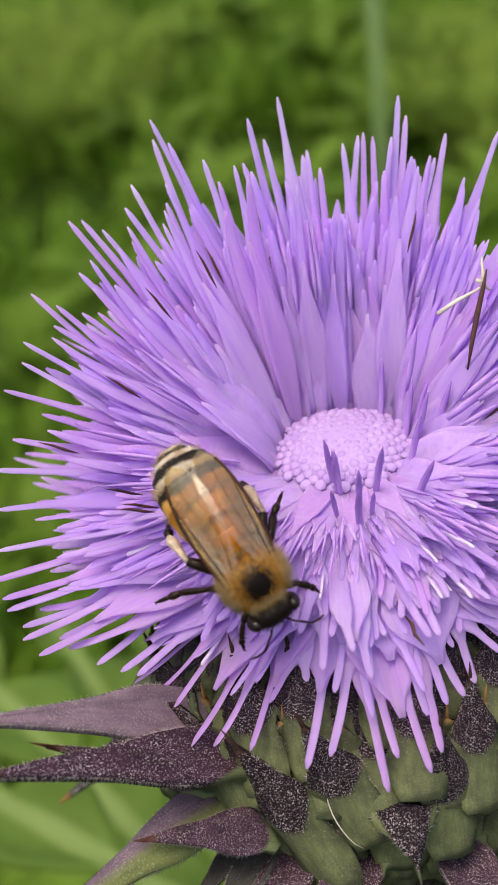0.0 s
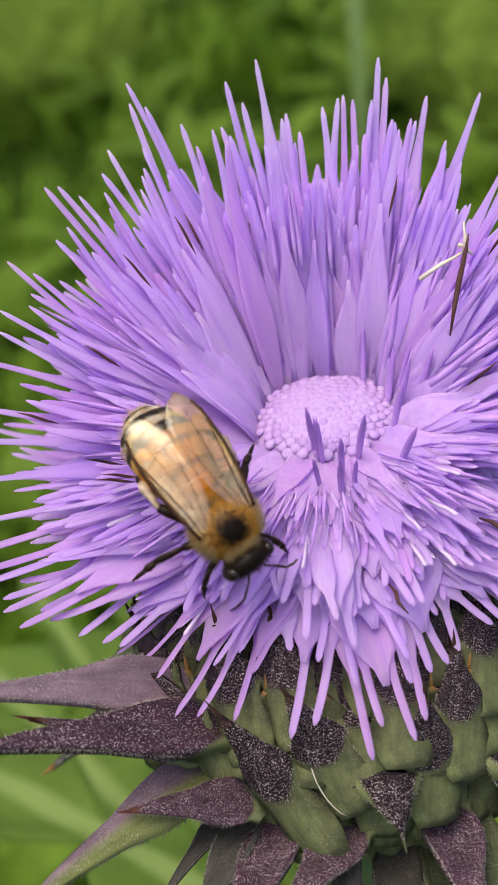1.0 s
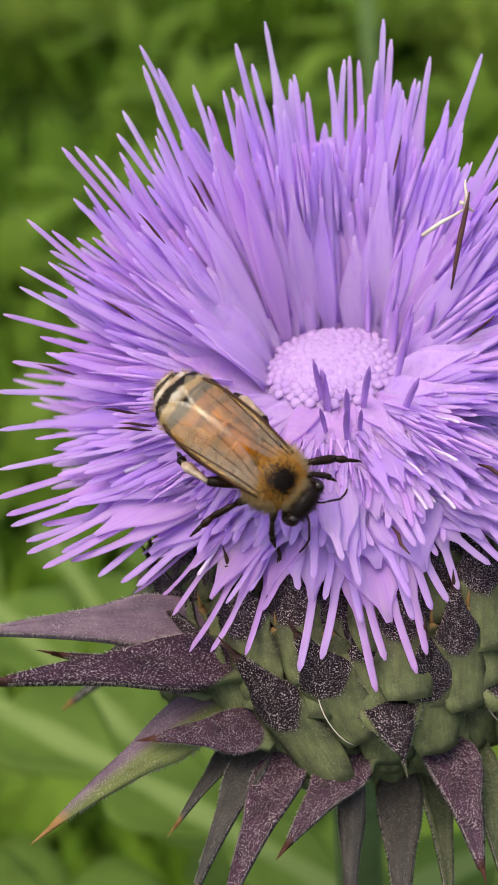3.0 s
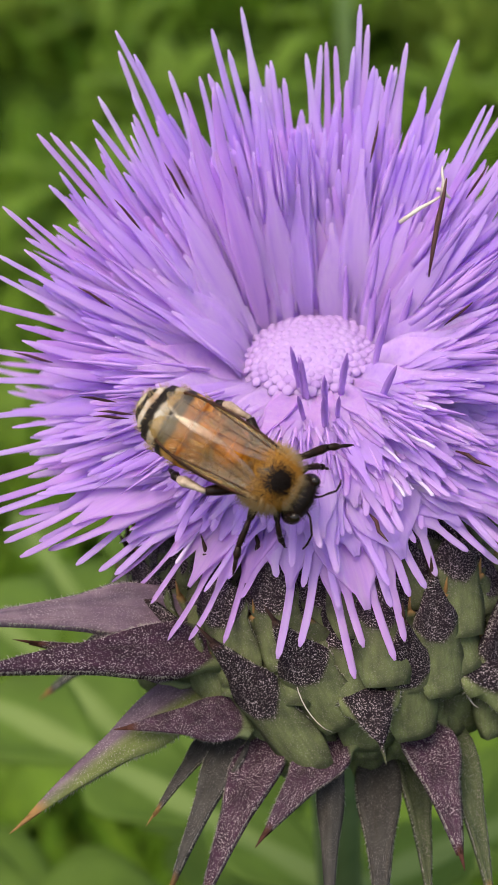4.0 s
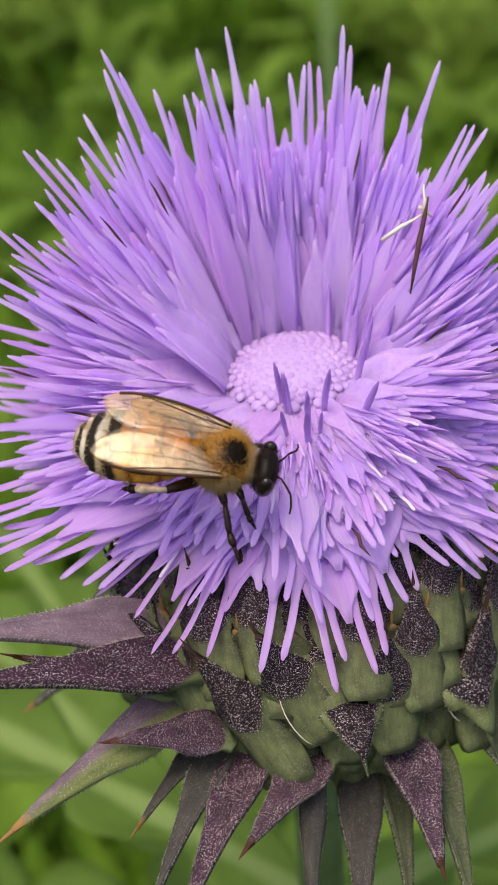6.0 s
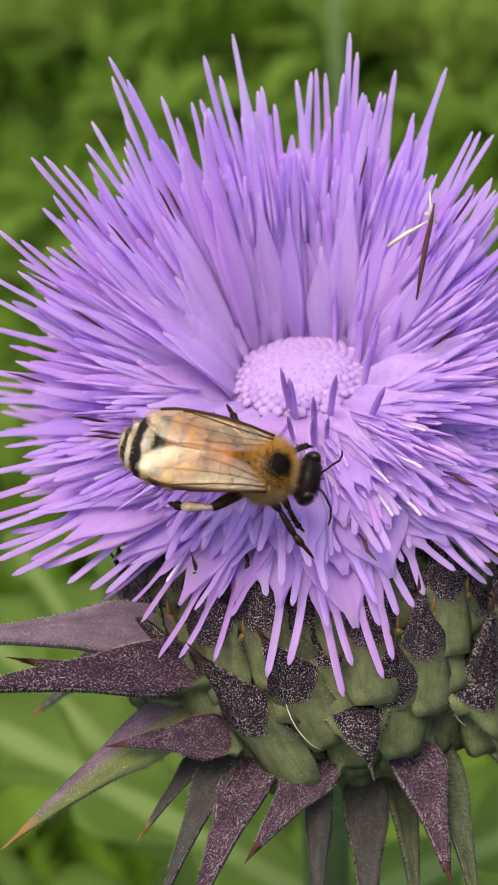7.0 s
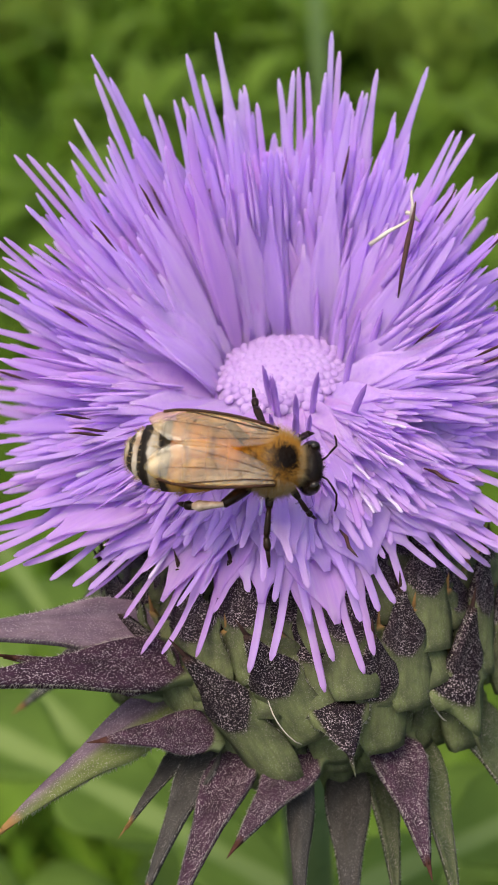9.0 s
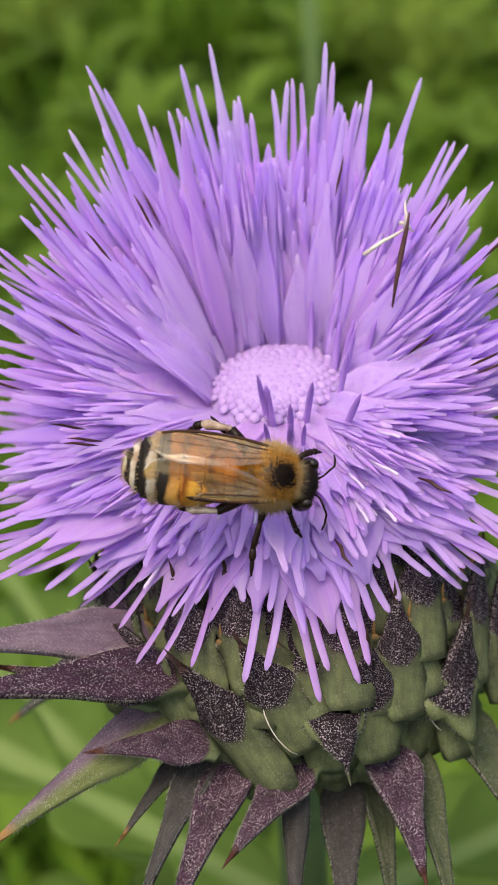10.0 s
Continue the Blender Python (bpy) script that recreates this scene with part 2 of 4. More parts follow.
VEIN = plain("wing_vein_brown", (0.018, 0.006, 0.003), (0.05, 0.016, 0.006), 1500, 0.5, Specular_IOR_Level=0.2)


def wing_material():
    n = Nodes("bee_wing_membrane")
    clear = n.add("BsdfTransparent")
    clear.inputs["Color"].default_value = (0.93, 0.82, 0.57, 1)
    n.bump(n.noise(1400.0, 3.0), 0.5, 0.0002)
    n.finish((0.62, 0.42, 0.22), n.grey(n.noise(800.0), 0.14, 0.30), 0.0, Specular_IOR_Level=1.0)
    both = n.add("MixShader", Fac=0.07)
    n.link(clear.outputs[0], both.inputs[1])
    n.link(n.bsdf.outputs[0], both.inputs[2])
    sheen = n.add("BsdfGlossy", Roughness=0.40)
    sheen.inputs["Color"].default_value = (0.93, 0.95, 0.97, 1)
    wrinkle = n.add("Bump", Strength=0.35, Distance=0.0003)
    n.link(n.noise(700.0, 3.0), wrinkle.inputs["Height"])
    n.link(wrinkle.outputs["Normal"], sheen.inputs["Normal"])
    film_mix = n.add("MixShader", Fac=0.09)
    n.link(both.outputs[0], film_mix.inputs[1])
    n.link(sheen.outputs[0], film_mix.inputs[2])
    n.link(film_mix.outputs[0], n.out.inputs["Surface"])
    return n.mat


WING = wing_material()


# ---------------------------------------------------------------- mesh helpers
class Shape:
    """Vertices (in millimetres) and faces, gathered into one mesh."""

    def __init__(self):
        self.v, self.f = [], []

    def tube(self, points, radii, sides=6, flat=1.0, side=None):
        """A closed tube along points; flat squeezes it across the direction side."""
        pts = [Vector(p) for p in points]
        ref = Vector(side) if side else Vector((0.31, 0.87, 0.38))
        start = len(self.v)
        for i, p in enumerate(pts):
            way = (pts[min(i + 1, len(pts) - 1)] - pts[max(i - 1, 0)]).normalized()
            a = ref - way * ref.dot(way)
            a = a.normalized() if a.length > 1e-6 else way.orthogonal().normalized()
            b = way.cross(a)
            for k in range(sides):
                ang = 2 * math.pi * k / sides
                self.v.append(p + (a * math.cos(ang) * flat + b * math.sin(ang)) * radii[i])
        for i in range(len(pts) - 1):
            for k in range(sides):
                q, r = start + i * sides, (k + 1) % sides
                self.f.append((q + k, q + r, q + sides + r, q + sides + k))
        self.f.append(tuple(start + k for k in reversed(range(sides))))
        end = start + (len(pts) - 1) * sides
        self.f.append(tuple(end + k for k in range(sides)))
        return self

    def spike(self, root, tip, radius):
        root, tip = Vector(root), Vector(tip)
        way = (tip - root).normalized()
        a = way.orthogonal().normalized()
        b = way.cross(a)
        s = len(self.v)
        for k in range(3):
            ang = 2 * math.pi * k / 3
            self.v.append(root + (a * math.cos(ang) + b * math.sin(ang)) * radius)
        self.v.append(tip)
        self.f += [(s, s + 1, s + 3), (s + 1, s + 2, s + 3), (s + 2, s, s + 3)]

    def ball(self, centre, radii, rings=10, sides=16, squash=None):
        s = len(self.v)
        c = Vector(centre)
        self.v.append(c + Vector((0, 0, radii[2])))
        for i in range(1, rings):
            th = math.pi * i / rings
            for k in range(sides):
                ph = 2 * math.pi * k / sides
                p = Vector((math.sin(th) * math.cos(ph), math.sin(th) * math.sin(ph), math.cos(th)))
                if squash:
                    p = squash(p)
                self.v.append(c + Vector((p.x * radii[0], p.y * radii[1], p.z * radii[2])))
        self.v.append(c - Vector((0, 0, radii[2])))
        last = len(self.v) - 1
        for k in range(sides):
            r = (k + 1) % sides
            self.f.append((s, s + 1 + k, s + 1 + r))
            self.f.append((last, last - sides + r, last - sides + k))
            for i in range(rings - 2):
                q = s + 1 + i * sides
                self.f.append((q + k, q + sides + k, q + sides + r, q + r))
        return self

    def lathe(self, profile, sides=24, squash=1.0, axis="z"):
        """A surface of revolution; profile is (radius, height)."""
        s = len(self.v)
        for r, h in profile:
            for k in range(sides):
                a = 2 * math.pi * k / sides
                if axis == "z":
                    self.v.append(Vector((r * math.cos(a), r * math.sin(a), h)))
                else:
                    self.v.append(Vector((h, r * math.cos(a), r * math.sin(a) * squash)))
        for i in range(len(profile) - 1):
            for k in range(sides):
                q, r = s + i * sides, (k + 1) % sides
                self.f.append((q + k, q + r, q + sides + r, q + sides + k))
        self.f.append(tuple(s + k for k in reversed(range(sides))))
        e = s + (len(profile) - 1) * sides
        self.f.append(tuple(e + k for k in range(sides)))
        return self

    def slab(self, rows, thick):
        """A thin closed sheet; rows is a list of equal rows of points, thick its thickness."""
        n, m = len(rows), len(rows[0])
        pts = [[Vector(p) for p in row] for row in rows]
        s = len(self.v)
        for sign in (0.5, -0.5):
            for i in range(n):
                for j in range(m):
                    du = pts[min(i + 1, n - 1)][j] - pts[max(i - 1, 0)][j]
                    dv = pts[i][min(j + 1, m - 1)] - pts[i][max(j - 1, 0)]
                    nor = dv.cross(du)
                    nor = nor.normalized() if nor.length > 1e-9 else Vector((0, 0, 1))
                    self.v.append(pts[i][j] + nor * (thick * sign))
        off = n * m
        for i in range(n - 1):
            for j in range(m - 1):
                a = s + i * m + j
                self.f.append((a, a + 1, a + m + 1, a + m))
                self.f.append((a + off, a + off + m, a + off + m + 1, a + off + 1))
        for i in range(n - 1):
            for j in (0, m - 1):
                a = s + i * m + j
                quad = (a, a + m, a + m + off, a + off)
                self.f.append(quad if j == 0 else quad[::-1])
        for j in range(m - 1):
            for i in (0, n - 1):
                a = s + i * m + j
                quad = (a, a + off, a + off + 1, a + 1)
                self.f.append(quad if i == 0 else quad[::-1])
        return self

    def join(self, other, m=None):
        s = len(self.v)
        self.v += [m @ p for p in other.v] if m else other.v
        self.f += [tuple(i + s for i in face) for face in other.f]

    def mesh(self, name, material, smooth=True):
        data = bpy.data.meshes.new(name)
        data.from_pydata([tuple(p * MM) for p in self.v], [], self.f)
        data.materials.append(material)
        if smooth:
            data.shade_smooth()
        data.update()
        return data


def part(name, shape, material, parent, label="", kind="", m=None):
    """Link a shape as one mesh object under a thing or a part."""
    ob = new(name, shape.mesh(name, material) if isinstance(shape, Shape) else shape)
    ob.parent = parent
    if m is not None:
        ob.matrix_basis = m
    return tagged(ob, label, kind=kind)


def thing(name, label, category, m, group="", kind=""):
    ob = new(name)
    ob.empty_display_size = 0.01
    ob.matrix_basis = m
    return tagged(ob, label, category, group, kind)


def at(p, x_way, z_way, size=1.0):
    """A pose at p (millimetres) with the z axis along z_way and the x axis towards x_way."""
    z = Vector(z_way).normalized()
    y = z.cross(Vector(x_way)).normalized()
    x = y.cross(z)
    m = Matrix((x, y, z)).transposed().to_4x4()
    return Matrix.Translation(Vector(p) * MM) @ m @ Matrix.Diagonal((size, size, size, 1))


# ---------------------------------------------------------------- ground
def build_ground():
    s = Shape()
    n, half = 24, 300000.0
    for i in range(n + 1):
        for j in range(n + 1):
            s.v.append(Vector((half * (2 * i / n - 1), half * (2 * j / n - 1), 0)))
    for i in range(n):
        for j in range(n):
            a = i * (n + 1) + j
            s.f.append((a, a + n + 1, a + n + 2, a + 1))
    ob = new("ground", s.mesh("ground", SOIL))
    tagged(ob, "dark green meadow soil under grass", "ground", kind="structure")


# ---------------------------------------------------------------- thistle
HEAD = pose(0.00234, 0.00746, 0.90142, 0, -7.0, 0)
BASE = pose(0.00267, 0.00718, 0.90026, -12.0, -4.0, 0)


def strap_shape(tips, width, split=0.62, arch=0.5, cup=0.12, finger=0.22, wave=0.0, web=0.38):
    """One floret: a thin cupped strap from the origin along z that splits into blunt fingers.

    tips: where the fingers end, (x, y, z) in millimetres; x is the outer face, arch how far the strap bows away from it."""
    s = Shape()
    tips = sorted((Vector(p) for p in tips), key=lambda p: p.y)
    count = len(tips)
    mean = sum(tips, Vector()) / count
    length = mean.z
    knee = length * split
    half = width / 2

    def spine(z):
        k = z / length
        return mean.x * k * k - arch * math.sin(math.pi * min(1.0, k)) + wave * math.sin(5.0 * k), mean.y * k * k * 0.5

    rows = []
    end = knee + 0.45 * (length - knee)
    for i in range(10):
        u = i / 9
        z = end * u
        rise = min(1.0, z / (0.65 * knee))
        fall = min(1.0, max(0.0, (z - 0.72 * knee) / (end - 0.72 * knee)))
        wide = half * (0.34 + 0.66 * rise * rise * (3 - 2 * rise)) * (1 - 0.93 * fall * fall * (3 - 2 * fall))
        sx, sy = spine(z)
        rows.append([(sx - cup * (c * wide) ** 2 + 0.03 * math.sin(9 * c + 4 * u) + 0.10 * fall, sy + c * wide, z) for c in (-1.0, -0.72, -0.36, 0.0, 0.36, 0.72, 1.0)])
    s.slab(rows, 0.16)
    slot = width / count
    wobble = [math.sin(7.3 * p.z + 5.1 * p.y) for p in tips]
    for k, tip in enumerate(tips):
        y0 = (k - (count - 1) / 2) * slot
        start = knee * 0.30
        pts, rad = [], []
        leave = (knee - start) / max(0.5, tip.z - start)
        base = slot * 0.58
        for j, u in enumerate((0, 0.16, 0.32, 0.44, 0.54, 0.64, 0.74, 0.85, 0.96, 1.0)):
            z = start + (tip.z - start) * u
            fall = min(1.0, max(0.0, (u - leave * 0.9) / web))
            fall = fall * fall * (3 - 2 * fall)
            sx, sy = spine(min(z, length))
            ease = u * u * (3 - 2 * u)
            x = sx + (tip.x - sx) * ease - cup * y0 * y0 * (1 - ease)
            stay = max(0.0, (u - leave * 0.6) / (1 - leave * 0.6))
            y = (sy + y0) * (1 - stay) + tip.y * stay
            sink = 0.20 * max(0.0, 1 - u / max(0.05, leave * 0.95))
            pts.append((x - 0.02 + 0.02 * (k % 2) + sink, y + 0.35 * wobble[k] * math.sin(4.0 * u) * u, z))
            rad.append((base + (finger - base) * fall) * (1.0 if j < 8 else 0.85 if j < 9 else 0.3))
        s.tube(pts, rad, 8, 0.26, (1, 0, 0))
    return s


def loose_tips(rng, count, length, spread, bend):
    """Finger ends of a floret that grew by itself: uneven lengths, spread in degrees, bend towards the outer face."""
    tips = []
    for k in range(count):
        side = (k - (count - 1) / 2) / max(1, count - 1) * 2
        end = length * rng.uniform(0.74, 1.06)
        tips.append((bend * end + rng.uniform(-0.6, 0.5), math.tan(radians(spread)) * side * end * 0.6 + rng.uniform(-0.5, 0.5), end))
    return tips


def floret_kinds(rng, rows, web=0.4, finger=0.21):
    """Meshes of loose florets; rows of width, fingers, spread, bend, split, length."""
    made = []
    for width, count, spread, bend, split, length in rows:
        made.append(strap_shape(loose_tips(rng, count, length, spread, bend), width, split, rng.uniform(0.2, 0.8), rng.uniform(0.06, 0.16), finger * rng.uniform(0.85, 1.15), rng.uniform(-0.25, 0.25), web))
    return made


def heading(turn, lean):
    a, b = radians(turn), radians(lean)
    return Vector((math.sin(b) * math.sin(a), -math.sin(b) * math.cos(a), math.cos(b)))


def aimed_floret(parent, root_turn, r, z, ends, width, split, arch, rng, finger=0.22, web=0.38):
    """A floret rooted on the head at that turn, radius and height, whose fingers end at (turn, lean, length) from its root."""
    a = radians(root_turn)
    vectors = [heading(t, n) * d for t, n, d in ends]
    mean = sum(vectors, Vector()) / len(vectors)
    way = mean.normalized()
    down = (Vector((math.sin(a), -math.cos(a), 0)) * 0.6 + Vector((0, 0.6 * abs(math.sin(a)), -1))).normalized()
    m = at((r * math.sin(a), -r * math.cos(a), z), down - way * down.dot(way), way)
    back = m.to_3x3().inverted()
    part("floret", strap_shape([back @ v for v in vectors], width, split, arch, rng.uniform(0.04, 0.12), finger, rng.uniform(-0.15, 0.15), web), FLORET, parent, m=m)


def front_weight(turn):
    """1 on the side that faces the camera (minus y), 0 on the far side; shapes the head to fit that view."""
    return (1 + math.cos(turn)) / 2


def floret_pose(turn, share, rng, reach=1.0, sink=0.0, loose=1.0, tip=0.0):
    """share 0 is the ring next to the buds, 1 the outermost ring."""
    w = front_weight(turn)
    lean_in, lean_out = 8 + 82 * w ** 1.3, 82 + 28 * w
    lean = radians(lean_in + (lean_out - lean_in) * share ** 0.9 + tip + rng.gauss(0, 7) * loose)
    r, z = 4.6 + 4.8 * share, -0.6 - 6.6 * share ** 1.3
    return rooted(turn, turn + rng.gauss(0, 0.13) * loose, lean, r, z, (1.16 + 0.10 * math.sin(turn) ** 2 + 0.12 * max(0.0, -math.sin(turn)) ** 2 + 0.07 * max(0.0, -math.cos(turn)) * max(0.0, -math.sin(turn)) - (0.50 - 0.10 * share) * w ** 1.1) * rng.uniform(0.82, 1.12) * reach, rng, sink, 0.4)


def rooted(root_turn, turn, lean, r, z, size, rng, sink=0.0, wild=0.9):
    """A floret rooted at that turn, radius and height, pointing at its own turn and lean."""
    way = Vector((math.sin(lean) * math.sin(turn), -math.sin(lean) * math.cos(turn), math.cos(lean)))
    down = Vector((math.cos(lean) * math.sin(turn), -math.cos(lean) * math.cos(turn), -math.sin(lean)))
    twist = rng.uniform(-wild, wild) * 0.8 + 0.6 * math.sin(turn)
    x_way = down * math.cos(twist) + way.cross(down) * math.sin(twist)
    root = Vector((r * math.sin(root_turn), -r * math.cos(root_turn), z)) - way * (1.5 + sink)
    return at(root, x_way, way, size)


def bract_shape(width, body, tip, tip_width, curl_body, curl_tip, rng, hairs=40, fold=0.25):
    """A scale: x across, y along, z outwards; the body hugs the head, the tip bends away from it."""
    total = body + tip
    n, m = 16, 7
    rows, spine = [], []
    y, z, ang = 0.0, 0.0, 0.0
    last = 0.0
    for i in range(n):
        u = i / (n - 1)
        d = total * u
        step = d - last
        last = d
        turn = curl_body if d < body else curl_tip if d < body + 0.4 * tip else 1.5
        ang += radians(turn) * step
        y, z = y + math.cos(ang) * step, z + math.sin(ang) * step
        if d < body:
            k = d / body
            half = width / 2 * (0.72 + 0.28 * math.sin(math.pi * min(1, k * 1.1)))
            if tip_width < width:
                half += (tip_width / 2 - half) * max(0, k - 0.7) / 0.3
        else:
            k = (d - body) / tip
            half = tip_width / 2 * (1 + 0.22 * math.sin(math.pi * min(1, k * 2.2))) * max(0.0, 1 - k) ** 0.95 + 0.06
        row = []
        nor = Vector((0, -math.sin(ang), math.cos(ang)))
        for j in range(m):
            c = 2 * j / (m - 1) - 1
            hollow_tip = min(1.0, max(0.0, (d - body) / (0.25 * tip)))
            bow = -(0.22 + (fold - 0.22) * hollow_tip) * half * (c * c) - 0.22 * hollow_tip * half * (1 - abs(c)) ** 3
            wav = 0.05 * half * math.sin(9 * u + 4 * c)
            row.append(Vector((c * half, y, z)) + nor * (bow + wav))
        rows.append(row)
        spine.append((half, y, z, ang, d))
    s = Shape().slab(rows, 0.55)
    end, before = sum(rows[-1], Vector()) / m, sum(rows[-3], Vector()) / m
    way = (end - before).normalized()
    s.tube([end - way * 0.6, end + way * 0.4, end + way * 1.3], [0.22, 0.14, 0.02], 6)
    h = Shape()
    for _ in range(hairs):
        i = rng.randrange(5, n - 1)
        j = rng.choice((0, m - 1)) if rng.random() < 0.6 else rng.randrange(m)
        p = rows[i][j].lerp(rows[i - 1][j], rng.random())
        outward = Vector(((1 if j > m // 2 else -1) * rng.uniform(0.2, 1.0), rng.uniform(-0.2, 0.9), rng.uniform(-0.1, 0.8)))
        h.spike(p, p + outward.normalized() * rng.uniform(0.14, 0.36), 0.022)
    return s, h


def globe(z):
    """The head's radius at a height below the buds."""
    prof = ((-28.5, 3.0), (-27, 7.0), (-25, 11.0), (-22, 14.0), (-18, 15.1), (-13, 13.8), (-9, 10.8), (-5, 7.6), (-2, 5.5))
    for (z0, r0), (z1, r1) in zip(prof, prof[1:]):
        if z <= z1:
            return r0 + (r1 - r0) * (z - z0) / (z1 - z0)
    return prof[-1][1]


def bract_pose(root_deg, z, turn_deg, tilt, size, wide=1.0, roll=0.0, back=0.0, off=0.0):
    """A bract rooted on the head at that turn and height, pointing at turn_deg, tilt degrees from straight up; back: how far it reaches behind that root."""
    b = radians(root_deg)
    radial, up = Vector((math.sin(b), -math.cos(b), 0)), Vector((0, 0, 1))
    along = heading(turn_deg, tilt)
    normal = radial * along.dot(up) - up * along.dot(radial)
    normal = (normal - along * normal.dot(along)).normalized()
    m = Matrix((along.cross(normal), along, normal)).transposed().to_4x4()
    foot = radial * (globe(z) + off) + up * z - along * back
    return Matrix.Translation(foot * MM) @ m @ Matrix.Rotation(radians(roll), 4, "Y") @ Matrix.Diagonal((size * wide, size, size, 1))


def leaf_shape(length, width, lobes, rng, droop):
    """A spiny, deeply lobed leaf; x across, y along."""
    s = Shape()
    n = lobes * 6 + 1
    rows = []
    for i in range(n):
        u = i / (n - 1)
        env = width / 2 * math.sin(math.pi * (0.12 + 0.86 * u)) ** 0.8
        tooth = 0.20 + 0.80 * abs(math.sin(math.pi * lobes * u))
        half = max(0.6, env * tooth)
        z = -droop * length * u * u
        row = []
        for j in range(9):
            c = j / 4 - 1
            row.append((c * half, length * u + abs(c) * half * 0.35, z + 0.22 * abs(c) * half + 0.10 * half * math.sin(u * 31 + c * 5)))
        rows.append(row)
    s.slab(rows, 0.5)
    s.tube([(0, length * k / 8, -droop * length * (k / 8) ** 2 - 0.5) for k in range(9)], [width * (0.05 - 0.005 * k) for k in range(9)], 6)
    return s


def build_thistle():
    plant = thing("thistle_plant", "thistle with an open lilac flower head and spiny purple bracts", "thistle", pose(0, 0, 0))
    rng = random.Random(11)
    # stem, from the ground to the foot of the head
    foot = BASE @ Vector((0, 0, -28 * MM))

    def stem_point(u):
        """A point of the stem in millimetres: u is 0 at the ground, 1 under the head."""
        return Vector((foot.x * 1000 * (1 + 3.0 * (1 - u) ** 2) + 14 * math.sin(u * 5) * (1 - u) + 60 * (1 - u), foot.y * 1000 + 260 * (1 - u) - 150 * (1 - u) ** 2, foot.z * 1000 * u))

    s = Shape().tube([stem_point(k / 24) - Vector((0, 0, 0 if k else 5)) for k in range(25)], [6.5 - 4.2 * k / 24 for k in range(25)], 12)
    part("stem", s, STEM, plant, "ribbed green stem")
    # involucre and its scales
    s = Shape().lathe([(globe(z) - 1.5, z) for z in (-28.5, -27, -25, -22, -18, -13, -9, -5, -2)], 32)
    involucre = part("involucre", s, INVOLUCRE, plant, "brown globe under overlapping green scales, darkened as shade in their gaps", m=BASE)
    def meshes(material, shapes):
        return [(b.mesh("bract", material), h.mesh("bract_hairs", HAIR_WHITE)) for b, h in shapes]

    short = meshes(BRACT, [bract_shape(rng.uniform(3.7, 4.2), 4.6, rng.uniform(3.8, 4.4), rng.uniform(3.3, 3.7), 1.0, rng.uniform(-3, 2), rng, 200, rng.uniform(0.15, 0.35)) for k in range(6)])
    bent = meshes(BRACT, [bract_shape(4.0, 4.4, rng.uniform(3.4, 3.9), 3.7, 0.0, rng.uniform(88, 98), rng, 320, -0.3) for k in range(3)])
    pads = meshes(BRACT_PAD, [bract_shape(rng.uniform(3.7, 4.1), 5.8, 1.5, 3.2, 0.6, 4.0, rng, 40, 0.3) for k in range(4)])
    long_shapes = [bract_shape(rng.uniform(3.4, 3.8), 2.2, rng.uniform(10.8, 11.6), rng.uniform(3.2, 3.7), 0.0, rng.uniform(-1.5, 1.0), rng, 460, rng.uniform(-0.3, 0.55)) for k in range(4)]
    blades_of = {name: meshes(material, long_shapes) for name, material in (("purple", BRACT_LONG), ("grey", BRACT_GREY), ("green", BRACT_GREEN), ("mauve", BRACT_MAUVE), ("keeled", BRACT_TWO))}
    hairs = []

    def set_bract(pair, m, dense=True):
        part("bract", pair[0], None, involucre, m=m)
        if dense:
            hairs.append((pair[1], m))

    # green scales packed round the globe, row over row
    for row, (z, tilt, step) in enumerate(((-25.5, 24, 15.0), (-22.3, 8, 13.0), (-18.8, -4, 12.5), (-15.2, -16, 13.0))):
        turn = -180.0 + step * 0.5 * (row % 2)
        while turn < 180:
            jitter = rng.uniform(-2.5, 2.5)
            lean = tilt + rng.uniform(-3, 4)
            set_bract(rng.choice(pads), bract_pose(turn + jitter, z - 1.0, turn + jitter + (180 if lean < 0 else 0), abs(lean), rng.uniform(0.88, 1.06), rng.uniform(0.72, 0.88), rng.uniform(-8, 8), 2.6), False)
            turn += step
    for z, lean, step in ((-12.6, 34, 15.0), (-10.4, 38, 17.0), (-8.6, 40, 20.0)):
        turn = -180.0 + step * 0.4
        while turn < 180:
            set_bract(rng.choice(short), bract_pose(turn + rng.uniform(-3, 3), z, turn + 180 + rng.uniform(-14, 14), lean, rng.uniform(0.8, 1.0), 1.0, rng.uniform(-8, 8), 4.8))
            turn += step
    # the scales and near blades below are posed to fit the camera's view
    # upright scales with dark felted points: root turn, height of the dark part, turn, tilt, size, width
    for n_row, (root, z, turn, tilt, size, wide) in enumerate(((19, -16.4, -154, 11, 1.0, 0.95), (28, -14.1, -165, 22, 0.95, 0.95), (44, -18.0, -176, 12, 1.22, 0.8), (57, -14.7, -179, 30, 1.05, 0.75), (-3, -15.2, -112, 30, 1.0, 1.0), (-13, -17.6, -110, 33, 1.3, 0.72), (-35, -15.4, -130, 38, 1.1, 0.85),
                                        (8, -10.0, -168, 31, 0.9, 1.0), (14, -12.5, -175, 31, 0.95, 1.0), (-13, -11.4, -162, 34, 0.95, 1.0), (-26, -12.5, -160, 32, 1.0, 1.0), (40, -11.5, -170, 34, 0.95, 1.0), (-48, -13.5, -150, 36, 1.05, 1.0), (66, -17.5, -172, 16, 1.1, 0.9))):
        set_bract(short[n_row % 6], bract_pose(root, z, turn, tilt, size, wide * 0.95, 0.0, 3.6 * size, 1.2))
